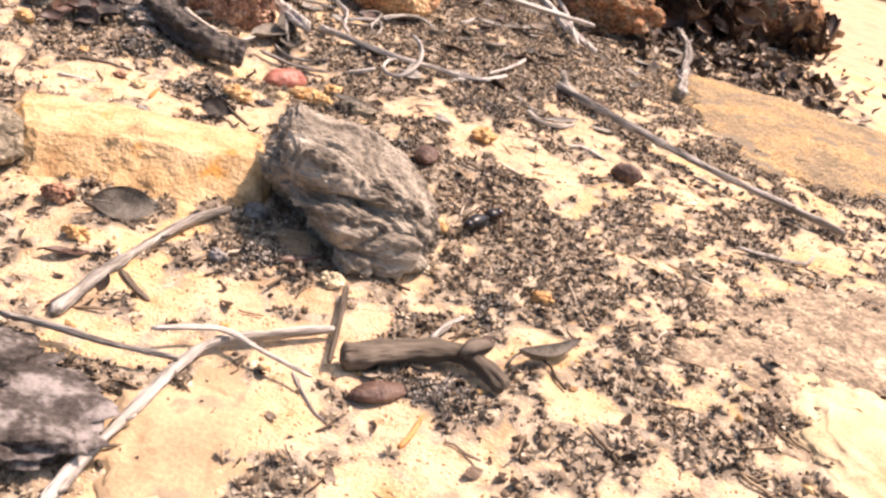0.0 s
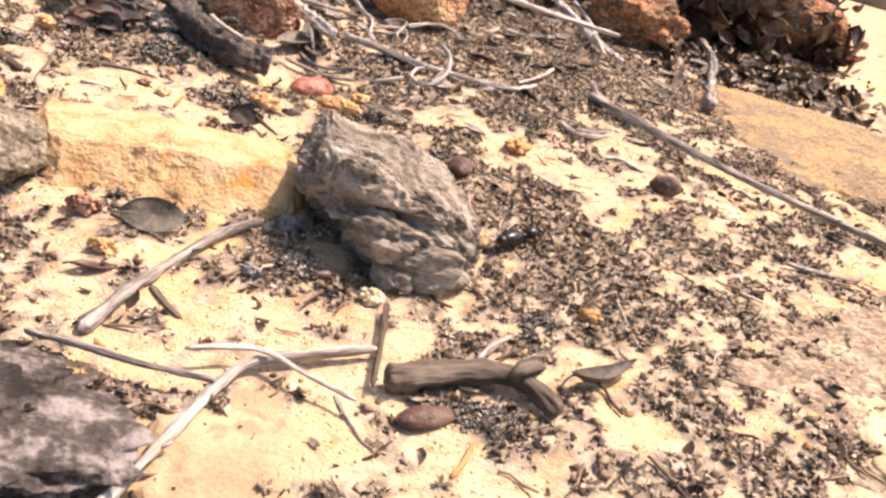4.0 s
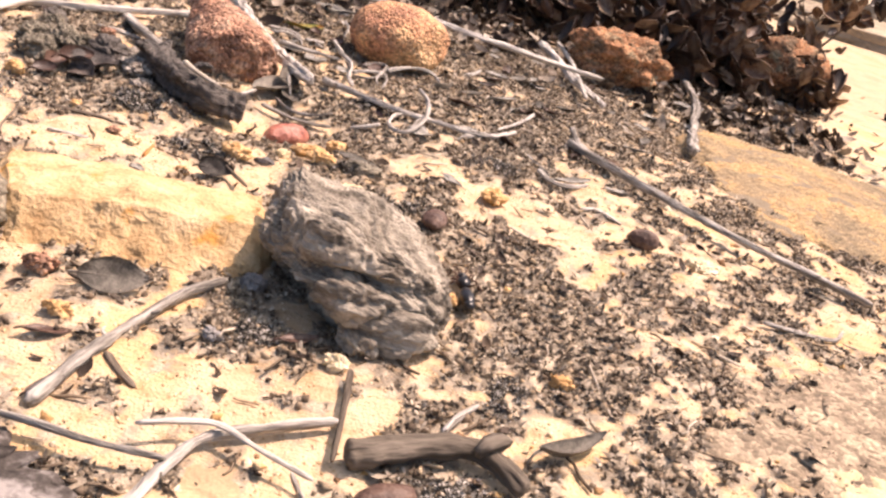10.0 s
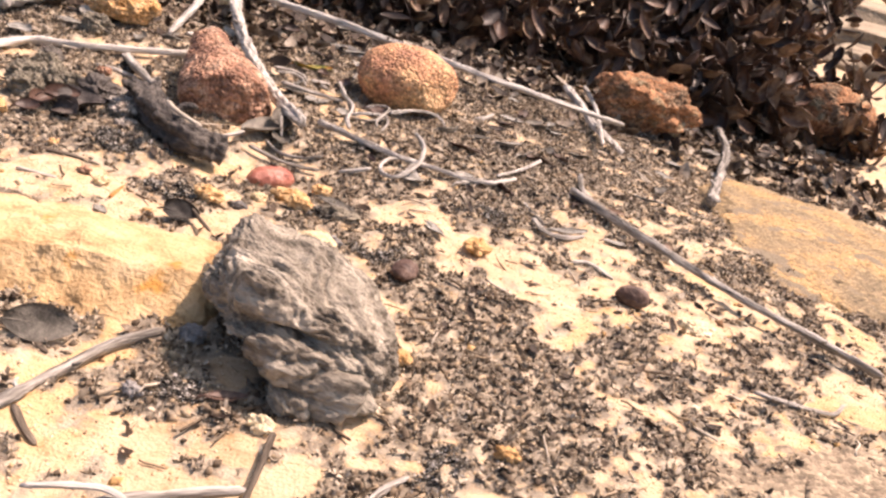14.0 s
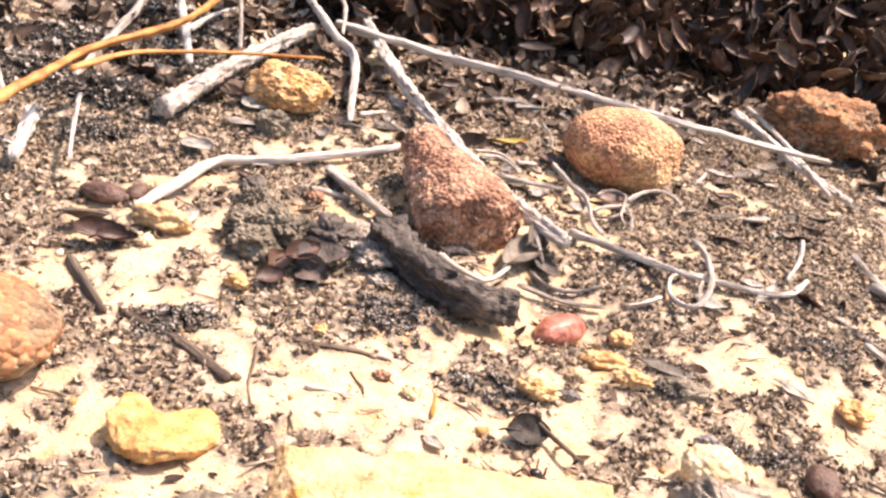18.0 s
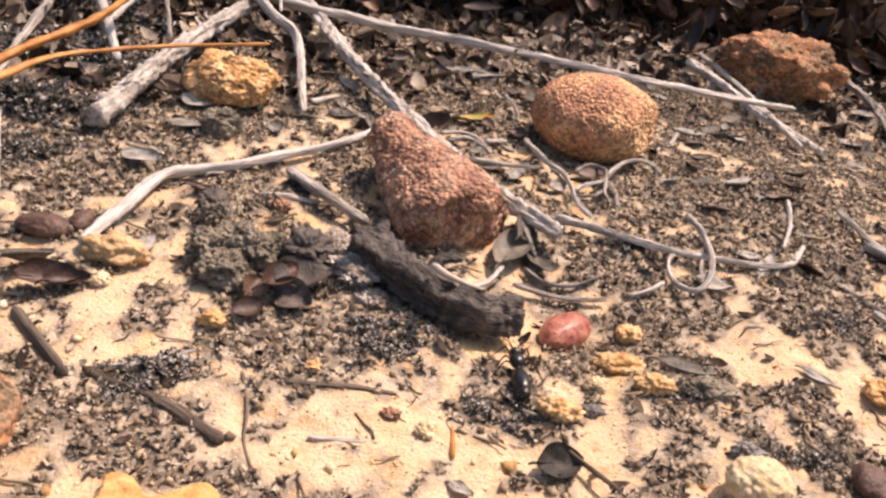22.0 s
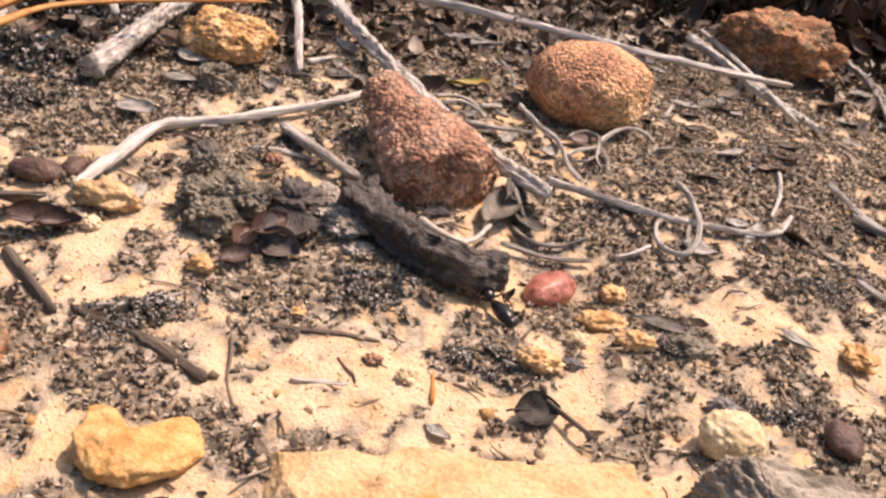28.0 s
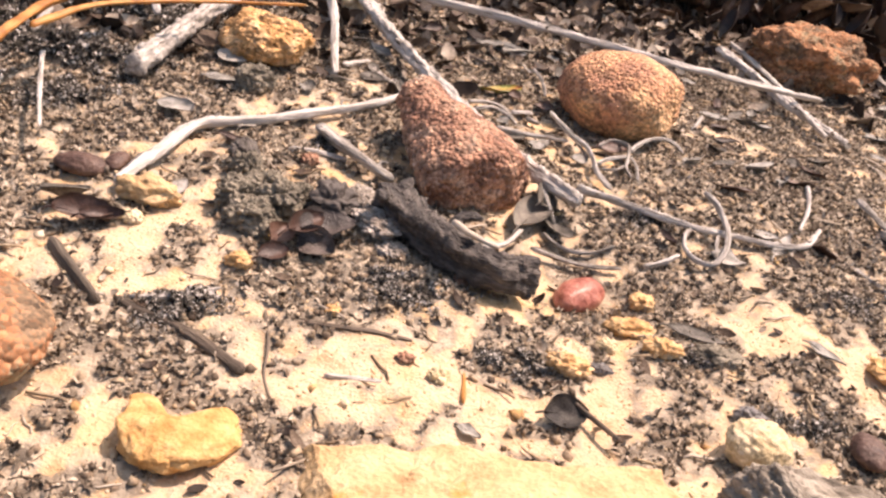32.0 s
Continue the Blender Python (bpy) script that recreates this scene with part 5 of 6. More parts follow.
leaf_thing('dry_leaf', -151.1, 6.7, 2.1, 8.5, 4.4, 30, 0.8, 15, BROWN_LEAF, 'dark brown crumpled dry leaf')
leaf_thing('dry_leaf', -142.6, 24.5, 1.0, 9.2, 4.4, 79, 0.3, 0, GREY_LEAF, 'pale grey dry leaf on sand')
leaf_thing('dry_leaf', -136.5, 49.5, 1.6, 9.7, 2.8, 0, 0.5, 0, BROWN_LEAF, 'narrow red-brown dry leaf')
leaf_thing('dry_leaf', -76.1, 126.3, 2.3, 16.2, 6.1, 20, 0.4, 0, STRIPE_LEAF, 'small dry leaf striped green, yellow and red')
leaf_thing('dry_leaf', -76.9, 173.2, 2.4, 23.7, 7.5, -4, 0.1, 0, GREY_LEAF, 'flat grey-brown bark flake in litter')
leaf_thing('dry_leaf', -62.9, 49.7, 2.1, 21.8, 9.2, 70, 0.4, 0, DARK_LEAF, 'dark grey dry leaf behind the red seed')
leaf_thing('dry_leaf', -56.7, 45.8, 2.1, 11.3, 5.5, -57, 0.5, 0, DARK_LEAF, 'dark grey dry leaf behind the red seed')
leaf_thing('dry_leaf', -1.4, 68.2, 1.1, 8.4, 5.1, -15, 0.2, 0, GREY_LEAF, 'grey oval dry leaf on moss')
leaf_thing('dry_leaf', 1.0, 15.5, 1.0, 8.8, 3.6, -44, 0.3, 0, GREY_LEAF, 'narrow grey dry leaf on sand')
leaf_thing('dry_leaf', -71.8, -27.8, 1.0, 4.6, 2.8, -29, 0.3, 0, GREY_LEAF, 'pale grey dry leaf on sand')
leaf_thing('dry_leaf', -53.4, -77.0, 4.4, 12.8, 7.9, 26, 0.25, 48, DARK_LEAF, 'dark grey-brown oval dry leaf under the sandstone')
leaf_thing('dry_leaf', -56.6, -94.3, 1.0, 7.9, 3.2, 28, 0.3, 0, BROWN_LEAF, 'dark brown dry leaf on sand')
leaf_thing('dry_leaf', -49.4, -107.1, 1.0, 6.3, 3.4, 55, 0.3, 0, BROWN_LEAF, 'reddish brown dry leaf under a grey twig')
leaf_thing('dry_leaf', -16.0, -78.9, 1.0, 7.8, 2.7, 30, 0.4, 0, BROWN_LEAF, "narrow dark brown dry leaf in the lump's shade")
leaf_thing('dry_leaf', 36.3, -91.3, 0.9, 15.5, 3.8, 40, 1.1, 0, DARK_LEAF, 'curled grey-brown dry leaf beside the charred stick')
leaf_thing('dry_leaf', 51.7, 51.7, 1.0, 9.6, 3.9, 27, 0.2, 0, GREY_LEAF, 'small whitish dry leaf on the crust')
leaf_thing('dry_leaf', 99.8, 248.4, 2.5, 11.4, 7.7, 8, 0.3, 0, GREY_LEAF, 'whitish curled dry leaf')
leaf_thing('dry_leaf', 36.2, 46.4, 1.0, 13.2, 3.9, 25, 0.3, 0, GREY_LEAF, 'narrow grey dry leaf with a pale rim')
leaf_thing('dry_leaf', 82.9, 208.3, 1.2, 13.4, 9.2, 7, 0.3, 0, GREY_LEAF, 'grey dry leaf on the crust')
leaf_thing('dry_leaf', 2.6, 63.4, 1.1, 16.0, 4.1, 63, 0.3, 0, GREY_LEAF, 'grey dry leaf at a twig')
seed('seed', -50.6, 26.2, 15.0, 8.8, 6.4, 47, RED_SEED, 'glossy red-brown seed lying on ochre sand', 0)
seed('seed', 7.8, -111.6, 10.6, 4.6, 2.6, 32, BROWN_SEED, 'dark brown wrinkled seed on pale sand', 0)
seed('seed', 0.1, -15.0, 6.6, 9.4, 3.9, -0, BROWN_SEED, 'dark reddish brown seed standing in the crust', 0)
seed('seed', 56.1, 9.2, 9.2, 5.5, 5.5, -0, BROWN_SEED, 'dark brown round nutlet on the crust', 0)
seed('seed', -164.3, 26.0, 12.0, 7.2, 4.2, -3, BROWN_SEED, 'dark brown oblong seed pod', 0)
seed('seed', -157.6, 29.5, 4.8, 7.7, 3.4, -3, BROWN_SEED, 'dark brown upright seed pod', 0)
for cx, cy, cw, ch, cn in ((-123.5, 18.0, 11.0, 7.0, 342), (-128.5, 23.5, 9.5, 7.0, 432), (-119.0, 24.5, 9.0, 7.5, 362), (-123.5, 28.0, 9.0, 6.5, 395), (-116.0, 29.5, 7.0, 5.5, 411), (-130.5, 36.5, 7.0, 6.0, 377)):
    clod('mud_clod', cx, cy, cw, cw * 0.9, ch, cn, CLOD, 'crumbly dark grey clod of burnt soil', cn)


def loose_leaves():
    """Grey and brown oval leaves strewn behind the stones."""
    rnd = random.Random(77)
    for n in range(110):
        far = n % 2
        x, y = (rnd.uniform(-130, 30), rnd.uniform(85, 240)) if far else (rnd.uniform(-10, 140), rnd.uniform(60, 240))
        if (x + 37) ** 2 + (y - 127) ** 2 < 26 ** 2 or (x - 73) ** 2 + (y - 256) ** 2 < 36 ** 2 or (x > 78 and y < 190) or (x + 87) ** 2 + (y - 63) ** 2 < 26 ** 2:
            continue
        m, lab = rnd.choice(((GREY_LEAF, "small grey oval dry leaf in the litter"), (GREY_LEAF, "small grey oval dry leaf in the litter"), (LITTER, "small brown oval dry leaf in the litter"), (DARK_LEAF, "small dark oval dry leaf in the litter")))
        leaf_thing("dry_leaf", x, y, 1.2, rnd.uniform(6, 12), rnd.uniform(3, 5.6), rnd.uniform(0, 360), rnd.uniform(0.1, 0.6), rnd.uniform(-25, 25), m, lab)


loose_leaves()


def log_details():
    """The pale split along the charred log and the crumbs of bark at its end."""
    pts = [(-81.6, 18.8, 11.3), (-78.5, 17.1, 10.6), (-75.2, 18.1, 8.9), (-70.9, 20.1, 6.8)]
    v, f = tube(pts, 0.9, 0.5, 501, 7)
    tagged(new("wood_splinter", mesh_of("wood_splinter", [p * MM for p in v], f, BARE_WOOD, sides=7)), "bright pale split of bare wood on the charred log", "splinter")


log_details()


# ---- dead shrub ----
def shrub(name, x, y, height, number, leaves, label):
    rnd = random.Random(number)
    ob = holder(name, x, y, landz(x, y))
    meshes = [leaf_mesh("leaf", rnd.uniform(13, 20), rnd.uniform(7.5, 10.5), rnd.uniform(0.3, 1.0), LITTER, number * 10 + i, 7, 4) for i in range(5)]
    for _ in range(4):
        a = rnd.uniform(0, 6.28)
        tip = Vector((math.cos(a) * height * 0.5, math.sin(a) * height * 0.4, height * rnd.uniform(0.6, 1.0)))
        mid = tip * 0.5 + Vector((rnd.gauss(0, 5), rnd.gauss(0, 5), 4))
        v, f = tube([(0, 0, -1), mid, tip], 1.2, 0.5, rnd.randrange(999), 6, step=3)
        child("stem", mesh_of("stem", [q * MM for q in v], f, DARK_WOOD, sides=6), ob)
        for _ in range(leaves // 4):
            t = rnd.uniform(0.1, 1.05)
            p = (mid * (2 * t) if t < 0.5 else mid.lerp(tip, 2 * t - 1)) + Vector((rnd.gauss(0, 10), rnd.gauss(0, 10), rnd.gauss(0, 7)))
            p.z = max(p.z, 1.5)
            lf = child("leaf", rnd.choice(meshes), ob)
            lf.matrix_basis = pose(p.x * MM, p.y * MM, p.z * MM, rnd.uniform(-70, 70), rnd.uniform(-70, 70), rnd.uniform(0, 360))
    return tagged(ob, label, "shrub", "dead shrubs behind the stones")


for i in range(9):
    shrub("dead_shrub", -238 + 47 * i, 266 + 24 * i + 8 * (i % 2), 48 + 12 * (i % 3), i + 1, 84, "low dead shrub with curled dark brown oval leaves")
for i in range(8):
    shrub("dead_shrub", -268 + 60 * i, 430 + 16 * i + 10 * (i % 2), 118 + 13 * (i % 3), i + 21, 148, "dead shrub with curled dark brown oval leaves")
for i in range(7):
    shrub("dead_shrub", -320 + 76 * i, 545 + 10 * i, 175 + 16 * (i % 2), i + 41, 220, "taller dead shrub thick with dark brown leaves")


for sx, sy, sh in ((150, 352, 26), (196, 372, 22), (-157, 234, 26), (-124, 252, 24), (-91, 276, 28), (-55, 304, 27), (-18, 328, 30), (20, 348, 29), (56, 348, 32), (111, 362, 42), (140, 384, 52), (178, 443, 64), (107, 335, 36)):
    shrub("dead_shrub", sx, sy, sh, sx + 60, 72, "low dead shrub with curled dark brown oval leaves")


for sx, sy, sh in ((30, 500, 105), (72, 480, 95), (104, 545, 115), (62, 600, 150), (150, 690, 140), (0, 640, 165)):
    shrub("dead_shrub", sx, sy, sh, sy, 180, "dead shrub with curled dark brown oval leaves")
shrub("dead_shrub", 225, 520, 88, 202, 84, "dead shrub with curled dark brown oval leaves")
shrub("dead_shrub", -316, 235, 48, 201, 60, "low dead shrub with sunlit brown oval leaves")


# ---- loose stuff on the ground ----
def pieces(name, label, material, shapes, places, kind_category):
    """Many small pieces in one mesh. shapes: (verts n x 3, faces n x 3). places: rows of x, y, z, size, turn, tilt a, tilt b in mm and radians."""
    rng = np.random.default_rng(len(places))
    V, F, base = [], [], 0
    pick = rng.integers(0, len(shapes), len(places))
    for k, (sv, sf) in enumerate(shapes):
        R = places[pick == k]
        if not len(R):
            continue
        ca, sa, cb, sb, cc, sc = np.cos(R[:, 4]), np.sin(R[:, 4]), np.cos(R[:, 5]), np.sin(R[:, 5]), np.cos(R[:, 6]), np.sin(R[:, 6])
        P = sv[None] * R[:, 3, None, None]
        y, z = P[..., 1] * cb[:, None] - P[..., 2] * sb[:, None], P[..., 1] * sb[:, None] + P[..., 2] * cb[:, None]
        x, z = P[..., 0] * cc[:, None] + z * sc[:, None], z * cc[:, None] - P[..., 0] * sc[:, None]
        X, Y = x * ca[:, None] - y * sa[:, None], x * sa[:, None] + y * ca[:, None]
        Q = np.stack([X + R[:, 0, None], Y + R[:, 1, None], z + R[:, 2, None]], -1)
        V.append(Q.reshape(-1, 3))
        F.append((sf[None] + (np.arange(len(R)) * len(sv))[:, None, None] + base).reshape(-1, 3))
        base += len(R) * len(sv)
    V, F = np.concatenate(V) * MM, np.concatenate(F).astype(np.int32)
    me = bpy.data.meshes.new(name)
    me.vertices.add(len(V))
    me.vertices.foreach_set("co", V.ravel())
    me.loops.add(F.size)
    me.loops.foreach_set("vertex_index", F.ravel())
    me.polygons.add(len(F))
    me.polygons.foreach_set("loop_start", np.arange(0, F.size, 3, dtype=np.int32))
    me.update(calc_edges=True)
    me.materials.append(material)
    return tagged(new(name, me), label, kind_category, kind="stuff")


def chunk(number):
    """A rough crumb of about unit size."""
    rnd = np.random.default_rng(number)
    v = np.array([(1, 0, 0), (-1, 0, 0), (0, 1, 0), (0, -1, 0), (0, 0, 1), (0, 0, -1)], float) * 0.5
    v = v * rnd.uniform(0.6, 1.3, (6, 1)) * np.array([1, 0.8, 0.6]) + rnd.normal(0, 0.07, (6, 3))
    f = np.array([(0, 2, 4), (2, 1, 4), (1, 3, 4), (3, 0, 4), (2, 0, 5), (1, 2, 5), (3, 1, 5), (0, 3, 5)])
    return v, f


def tuft(number, blades=5):
    """A few tapered blades fanning up from one foot, of about unit height."""
    rnd = np.random.default_rng(number)
    V, F = [], []
    for b in range(blades):
        a, lean = rnd.uniform(0, 6.28), rnd.uniform(0.5, 1.0)
        top = np.array([math.cos(a) * lean, math.sin(a) * lean, rnd.uniform(0.2, 0.7)])
        side = np.array([-math.sin(a), math.cos(a), 0]) * 0.19
        mid = top * 0.55 + np.array([0, 0, 0.12])
        k = len(V)
        V += [-side * 0.7, side * 0.7, mid + side, mid - side, top]
        F += [(k, k + 1, k + 2), (k, k + 2, k + 3), (k + 3, k + 2, k + 4)]
    return np.array(V), np.array(F)


def strew(count, seed_, area, want, size, sink=0.0, tilt=1.0):
    """Places on the ground for pieces. want: the chance by crust value."""
    rng = np.random.default_rng(seed_)
    x = rng.uniform(area[0], area[1], count)
    y = rng.uniform(area[2], area[3], count)
    keep = rng.uniform(0, 1, count) < want(crust(x, y), x, y)
    x, y = x[keep], y[keep]
    n = len(x)
    s = size[0] + (size[1] - size[0]) * rng.uniform(0, 1, n) ** 2.2
    z = land(x, y) + s * sink
    return np.stack([x, y, z, s, rng.uniform(0, 6.28, n), rng.normal(0, 0.5 * tilt, n), rng.normal(0, 0.5 * tilt, n)], -1)


AREA = (-260, 190, -165, 300)
TUFTS = [tuft(i) for i in range(6)]
CHUNKS = [chunk(i) for i in range(8)]
pieces("moss", "burnt dark moss with pale dry tips", MOSS, TUFTS, strew(190000, 11, AREA, lambda c, x, y: np.clip(c * 2.8 - 0.35, 0, 0.9), (0.7, 2.3), -0.05, 1.0), "moss")
pieces("burnt_crumbs", "dark crumbs of burnt soil and char", CRUMB, CHUNKS, strew(120000, 12, AREA, lambda c, x, y: np.clip(c * 2.2, 0.006, 0.75), (0.5, 3.0), 0.06), "crumbs")
pieces("sand_grains", "coarse pale sand grains", SAND_GRAIN, CHUNKS, strew(120000, 13, AREA, lambda c, x, y: np.clip(0.75 - c, 0.15, 0.9), (0.3, 1.1), 0.05), "sand")


def moss_clump(x, y, rx, ry, count, size, label):
    """A tuft of taller burnt moss, thick in the middle."""
    rng = np.random.default_rng(int(abs(x * 7 + y * 3)))
    a, r = rng.uniform(0, 6.28, count), np.sqrt(rng.uniform(0, 1, count))
    f = rng.uniform(0, 6.28, 3)
    arm = 0.85 + 0.30 * np.sin(2 * a + f[0]) + 0.25 * np.sin(3 * a + f[1]) + 0.22 * np.sin(7 * a + f[2])
    px, py = x + rx * r * np.cos(a) * arm * rng.uniform(0.75, 1.2, count), y + ry * r * np.sin(a) * arm * rng.uniform(0.75, 1.2, count)
    hole = fbm(px / 3.5, py / 3.5, 21.0, 2) > 0.40
    px, py, a, r = px[hole], py[hole], a[hole], r[hole]
    count = len(px)
    s = size * 0.45 * rng.uniform(0.5, 1.1, count) * (1.15 - 0.5 * r)
    z = land(px, py) + 0.6 * size * (1 - r * r) * rng.uniform(0, 1, count)
    ob = pieces("moss_clump", label, MOSS_DARK, TUFTS, np.stack([px, py, z, s, a * 3, rng.normal(0, 0.3, count), rng.normal(0, 0.3, count)], -1), "moss")
    ob["kind"] = "stuff"


def litter_shape(number):
    rnd = np.random.default_rng(number)
    t = np.linspace(0, 1, 5)
    half = 0.26 * np.sin(np.pi * np.clip(t, 0.05, 0.97)) ** 0.7
    curl = rnd.uniform(0.1, 0.5)
    V, F = [], []
    for k in range(5):
        z = curl * (2 * t[k] - 1) ** 2 * 0.4
        V += [(t[k] - 0.5, half[k], z + curl * half[k]), (t[k] - 0.5, 0, z), (t[k] - 0.5, -half[k], z + curl * half[k])]
    for k in range(4):
        a = 3 * k
        F += [(a, a + 1, a + 4), (a, a + 4, a + 3), (a + 1, a + 2, a + 5), (a + 1, a + 5, a + 4)]
    return np.array(V, float), np.array(F)


def under_shrub(c, x, y):
    edge = np.minimum(205 + 0.70 * (x + 165), 335)
    return np.clip((y - edge + 150) / 95, 0, 1) ** 1.3 * 0.95 * np.clip(1 - (x - 165) / 50, 0.02, 1)


pieces("leaf_litter", "dark dry leaf litter under the dead shrubs", LITTER_SMALL, [litter_shape(i) for i in range(6)], strew(26000, 14, (-420, 320, 90, 500), under_shrub, (2.8, 12.0), 0.12, 1.2), "litter")
pieces("leaf_bits", "small dry leaf and stem bits", LITTER_SMALL, [litter_shape(i + 9) for i in range(6)], strew(7000, 15, AREA, lambda c, x, y: np.clip(c + 0.3 + blob(x, y, -55, 125, 70, 40), 0.12, 0.8), (1.2, 4.6), 0.1, 0.8), "litter")


def splinter_shape(number):
    rnd = np.random.default_rng(number)
    V, F = [], []
    for k, t in enumerate((-0.5, -0.1, 0.25, 0.5)):
        y, z, r = rnd.normal(0, 0.05), 0.04 + rnd.uniform(0, 0.05), 0.05 * (1 - 0.5 * abs(t))
        V += [(t, y + r * math.cos(a), z + r * math.sin(a)) for a in (1.57, 3.67, 5.76)]
    for k in range(3):
        for j in range(3):
            a, b = 3 * k + j, 3 * k + (j + 1) % 3
            F += [(a, b, b + 3), (a, b + 3, a + 3)]
    F += [(2, 1, 0), (9, 10, 11)]
    return np.array(V, float), np.array(F)


for mx, my, mr, mq, mn, ms in ((-213, 112, 29.3, 22.5, 1700, 7.3), (-186, 77, 14.1, 12.0, 700, 5.4), (-226, 79, 19.7, 16.4, 800, 6.6), (-183, 56, 12.8, 8.6, 420, 3.8), (-201, 81, 15.3, 10.9, 600, 5.5), (-176, 85, 9.9, 8.8, 300, 4.0), (-171, 117, 14.7, 10.2, 500, 5.1), (-214, 156, 26.0, 11.8, 800, 7.1), (-186, 147, 18.7, 11.7, 600, 5.8), (-8, -8, 8.0, 6.0, 160, 2.4), (-65, -7, 7.1, 5.1, 240, 3.0), (-128, -13, 8.1, 7.1, 240, 3.1), (-88, 8, 13.3, 6.2, 380, 2.7), (-33, 63, 8.5, 5.3, 220, 2.8), (-29, 6, 5.1, 4.1, 120, 2.6), (13, 40, 9.2, 6.1, 220, 2.3), (-25, -80, 5.9, 4.9, 160, 2.5), (24, -78, 5.7, 6.7, 180, 2.1), (-114, 62, 6.5, 5.4, 140, 3.4), (18, -108, 7.7, 5.7, 180, 2.1)):
    moss_clump(mx, my, mr, mq, int(mn * 4.6), ms, "clump of dark burnt moss on sand")

SPLINTERS = [splinter_shape(i) for i in range(6)]
pieces("burnt_straws", "thin burnt straws and stem bits", CRUMB, SPLINTERS, strew(4200, 16, AREA, lambda c, x, y: np.clip(c + 0.45, 0.2, 0.8), (2.0, 8.5), 0.02, 0.25), "straws")
pieces("pale_straws", "thin pale dry straws", PALE_STRAW, SPLINTERS, strew(1500, 17, AREA, lambda c, x, y: np.clip(c + 0.3, 0.15, 0.7), (2.0, 9.0), 0.03, 0.25), "straws")
pieces("grit", "small ochre and cream grit", GRIT, CHUNKS, strew(2000, 18, AREA, lambda c, x, y: np.clip(0.7 - c, 0.1, 0.9), (1.0, 3.6), 0.08), "grit")


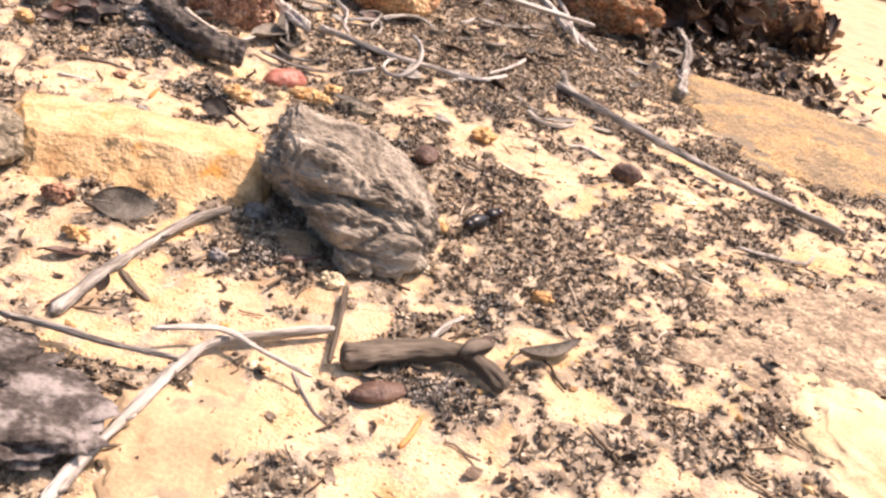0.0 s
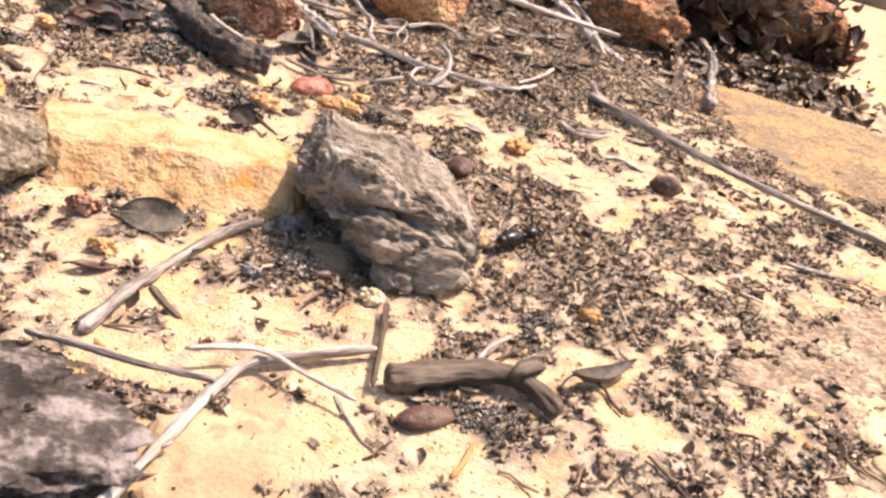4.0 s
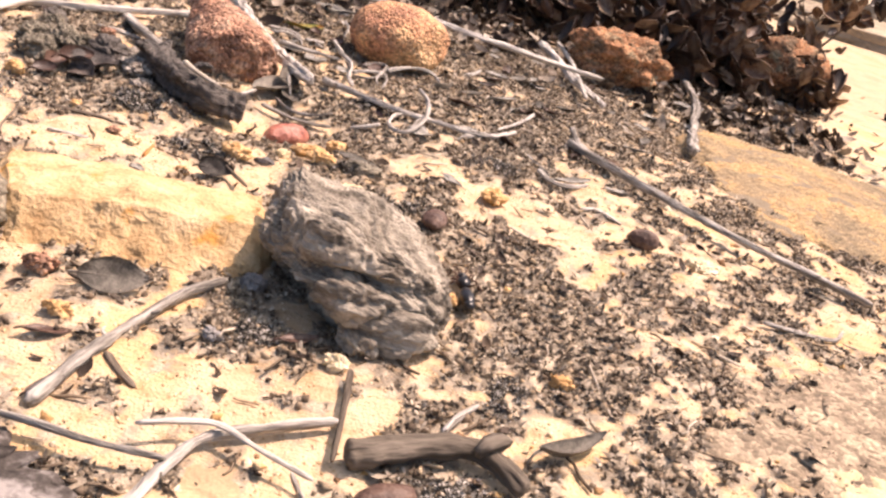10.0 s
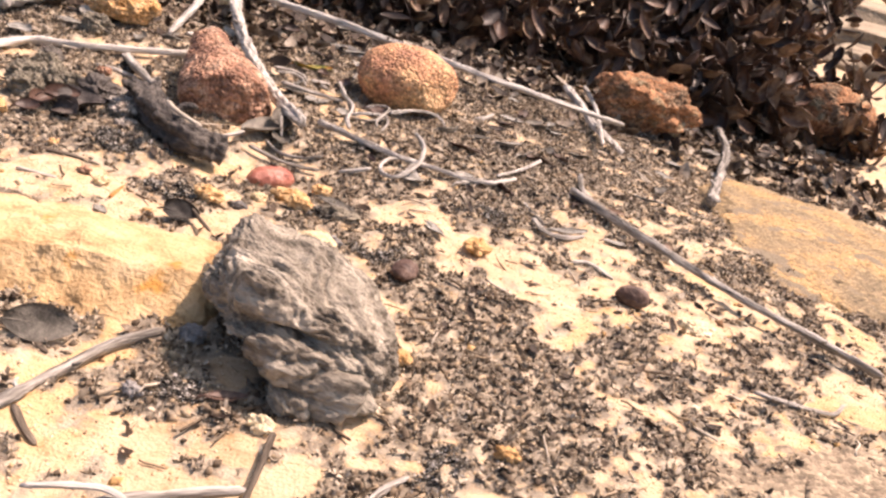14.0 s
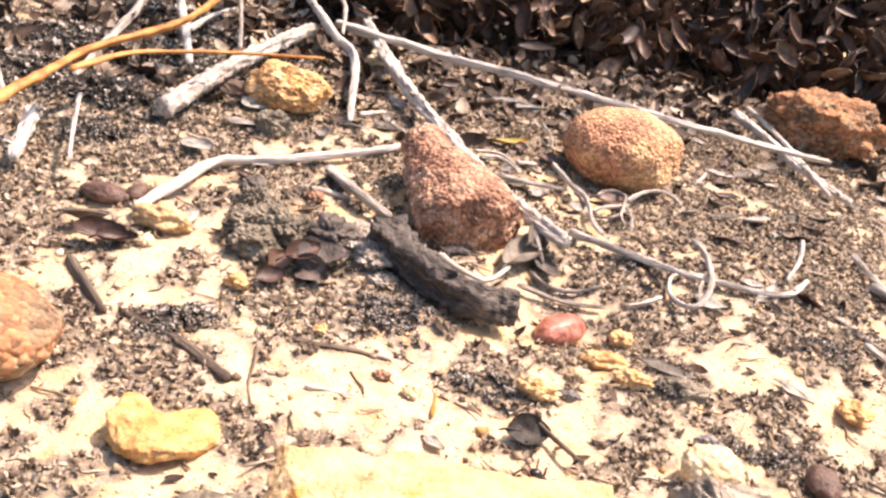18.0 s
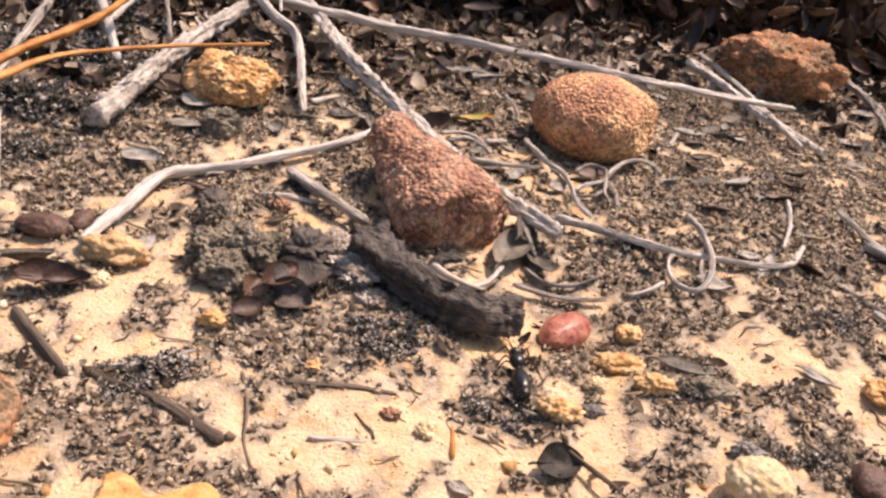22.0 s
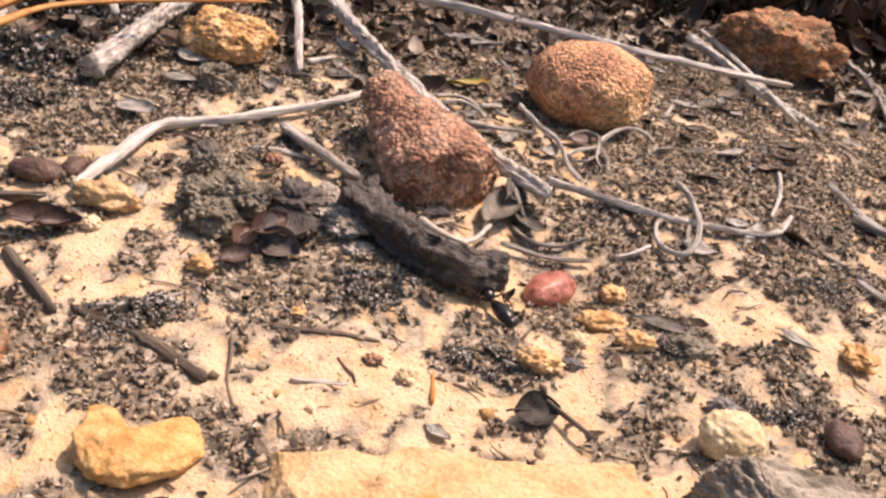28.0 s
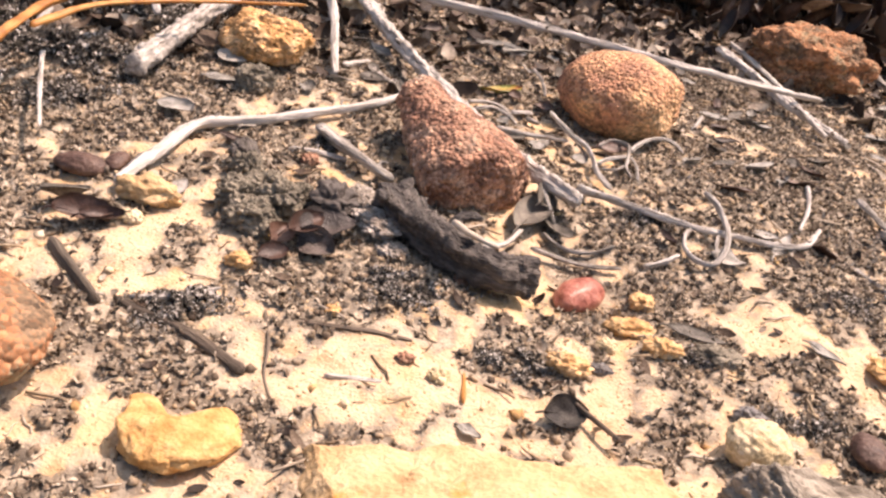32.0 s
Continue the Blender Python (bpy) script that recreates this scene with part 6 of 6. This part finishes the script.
# ---- insect ----
def insect():
    ob = holder("insect", 0, 0, 0)

    def body(name, x0, x1, r, z, material, seed_, label=""):
        bm = bmesh.new()
        bmesh.ops.create_uvsphere(bm, u_segments=20, v_segments=14, radius=1.0)
        for v in bm.verts:
            p = v.co.copy()
            p = Vector((p.z, p.x, p.y))
            t = (p.x + 1) / 2
            k = 1 - 0.25 * t if name == "abdomen" else 1.0
            v.co = Vector(((x0 + x1) / 2 + p.x * (x1 - x0) / 2, p.y * r * k, z + p.z * r * 0.9 * k)) * MM
        return part(name, bm, material, ob, label)

    body("abdomen", -7.2, 0.3, 1.95, 2.4, SHELL, 1, "shiny black abdomen")
    body("tail", -8.4, -5.8, 1.3, 2.2, SHELL, 2)
    body("waist", 0.0, 1.2, 0.5, 2.3, SHELL, 3)
    body("thorax", 0.6, 4.4, 1.6, 2.6, SHELL, 4)
    head = body("head", 4.0, 6.4, 1.35, 2.5, SHELL, 5)
    for s in (1, -1):
        bm = bmesh.new()
        bmesh.ops.create_icosphere(bm, subdivisions=2, radius=0.38 * MM)
        bmesh.ops.translate(bm, verts=bm.verts, vec=(5.3 * MM, s * 0.85 * MM, 3.0 * MM))
        part("eye", bm, SHELL, head)
        v, f = tube([(5.9, s * 0.4, 2.9), (7.6, s * 1.4, 3.8), (9.2, s * 2.4, 2.6)], 0.17, 0.09, 7, 6, step=0.5)
        child("antenna", mesh_of("antenna", [q * MM for q in v], f, LEGS), ob)
    legs = []
    for i, (fx, reach) in enumerate(((3.6, 3.2), (2.6, 0.6), (1.6, -3.0))):
        for s in (1, -1):
            v, f = tube([(0, 0, 0), (reach * 0.45, s * 1.7, 1.5), (reach * 0.8, s * 3.0, -0.4), (reach, s * 3.9, -2.1)], 0.26, 0.12, i + 3, 6, step=0.5)
            lg = child("leg", mesh_of("leg", [q * MM for q in v], f, LEGS), ob)
            lg.location = (fx * MM, s * 0.7 * MM, 2.1 * MM)
            legs.append((lg, fx, s, i))
    tagged(ob, "shiny black insect crawling over the burnt ground", "insect")
    return ob, legs


INSECT, INSECT_LEGS = insect()


def motions():
    way = [
        (0, 19.2, -41.9, 59),
        (1.5, 19.8, -42.1, 61),
        (3, 19.0, -44.3, 51),
        (3.5, 18.8, -45.1, 51),
        (5.5, 18.0, -45.1, 43),
        (6, 18.0, -44.3, 43),
        (7, 17.5, -44.9, 50),
        (8, 17.6, -44.5, 45),
        (9, 17.3, -45.1, 47),
        (9.5, 17.3, -43.6, 70),
        (10, 11.7, -44.8, 104),
        (10.5, 5.1, -40.2, 148),
        (11.5, -8.4, -38.0, 165),
        (13.5, -22.5, -35.4, 160),
        (16.3, -30.7, -33.1, 150),
        (17, -36.5, -38.0, 165),
        (17.6, -45.0, -38.0, 140),
        (18.1, -52.0, -33.0, 110),
        (18.5, -53.6, -18.5, 95),
        (19, -55.8, -12.9, 106),
        (19.5, -59.7, -8.3, 100),
        (20, -60.3, -5.4, 98),
        (20.5, -59.6, -5.6, 95),
        (21, -60.1, -4.9, 95),
        (22, -62.3, 2.9, 97),
        (23, -63.3, 3.2, 100),
        (24, -61.8, 6.7, 100),
        (25, -59.5, 10.9, 101),
        (26, -59.9, 5.3, 103),
        (26.5, -60.8, 4.5, 110),
        (28.5, -64.7, 14.7, 132),
        (29, -65.7, 17.2, 145),
        (30, -68.5, 20.9, 144),
        (31, -67.8, 20.3, 144),
        (32, -69.4, 19.6, 145),
    ]
    walk(INSECT, [(t, pose(x * MM, y * MM, landz(x, y) * MM, 0, 0, turn)) for t, x, y, turn in way])
    for lg, fx, s, i in INSECT_LEGS:
        rows = []
        for n in range(65):
            swing = 14 * (1 if (i % 2 == 0) == (s > 0) else -1) * (1 if n % 2 else -1)
            rows.append((n * 0.5, pose(fx * MM, s * 0.7 * MM, 2.1 * MM, 0, 0, swing)))
        walk(lg, rows)


motions()
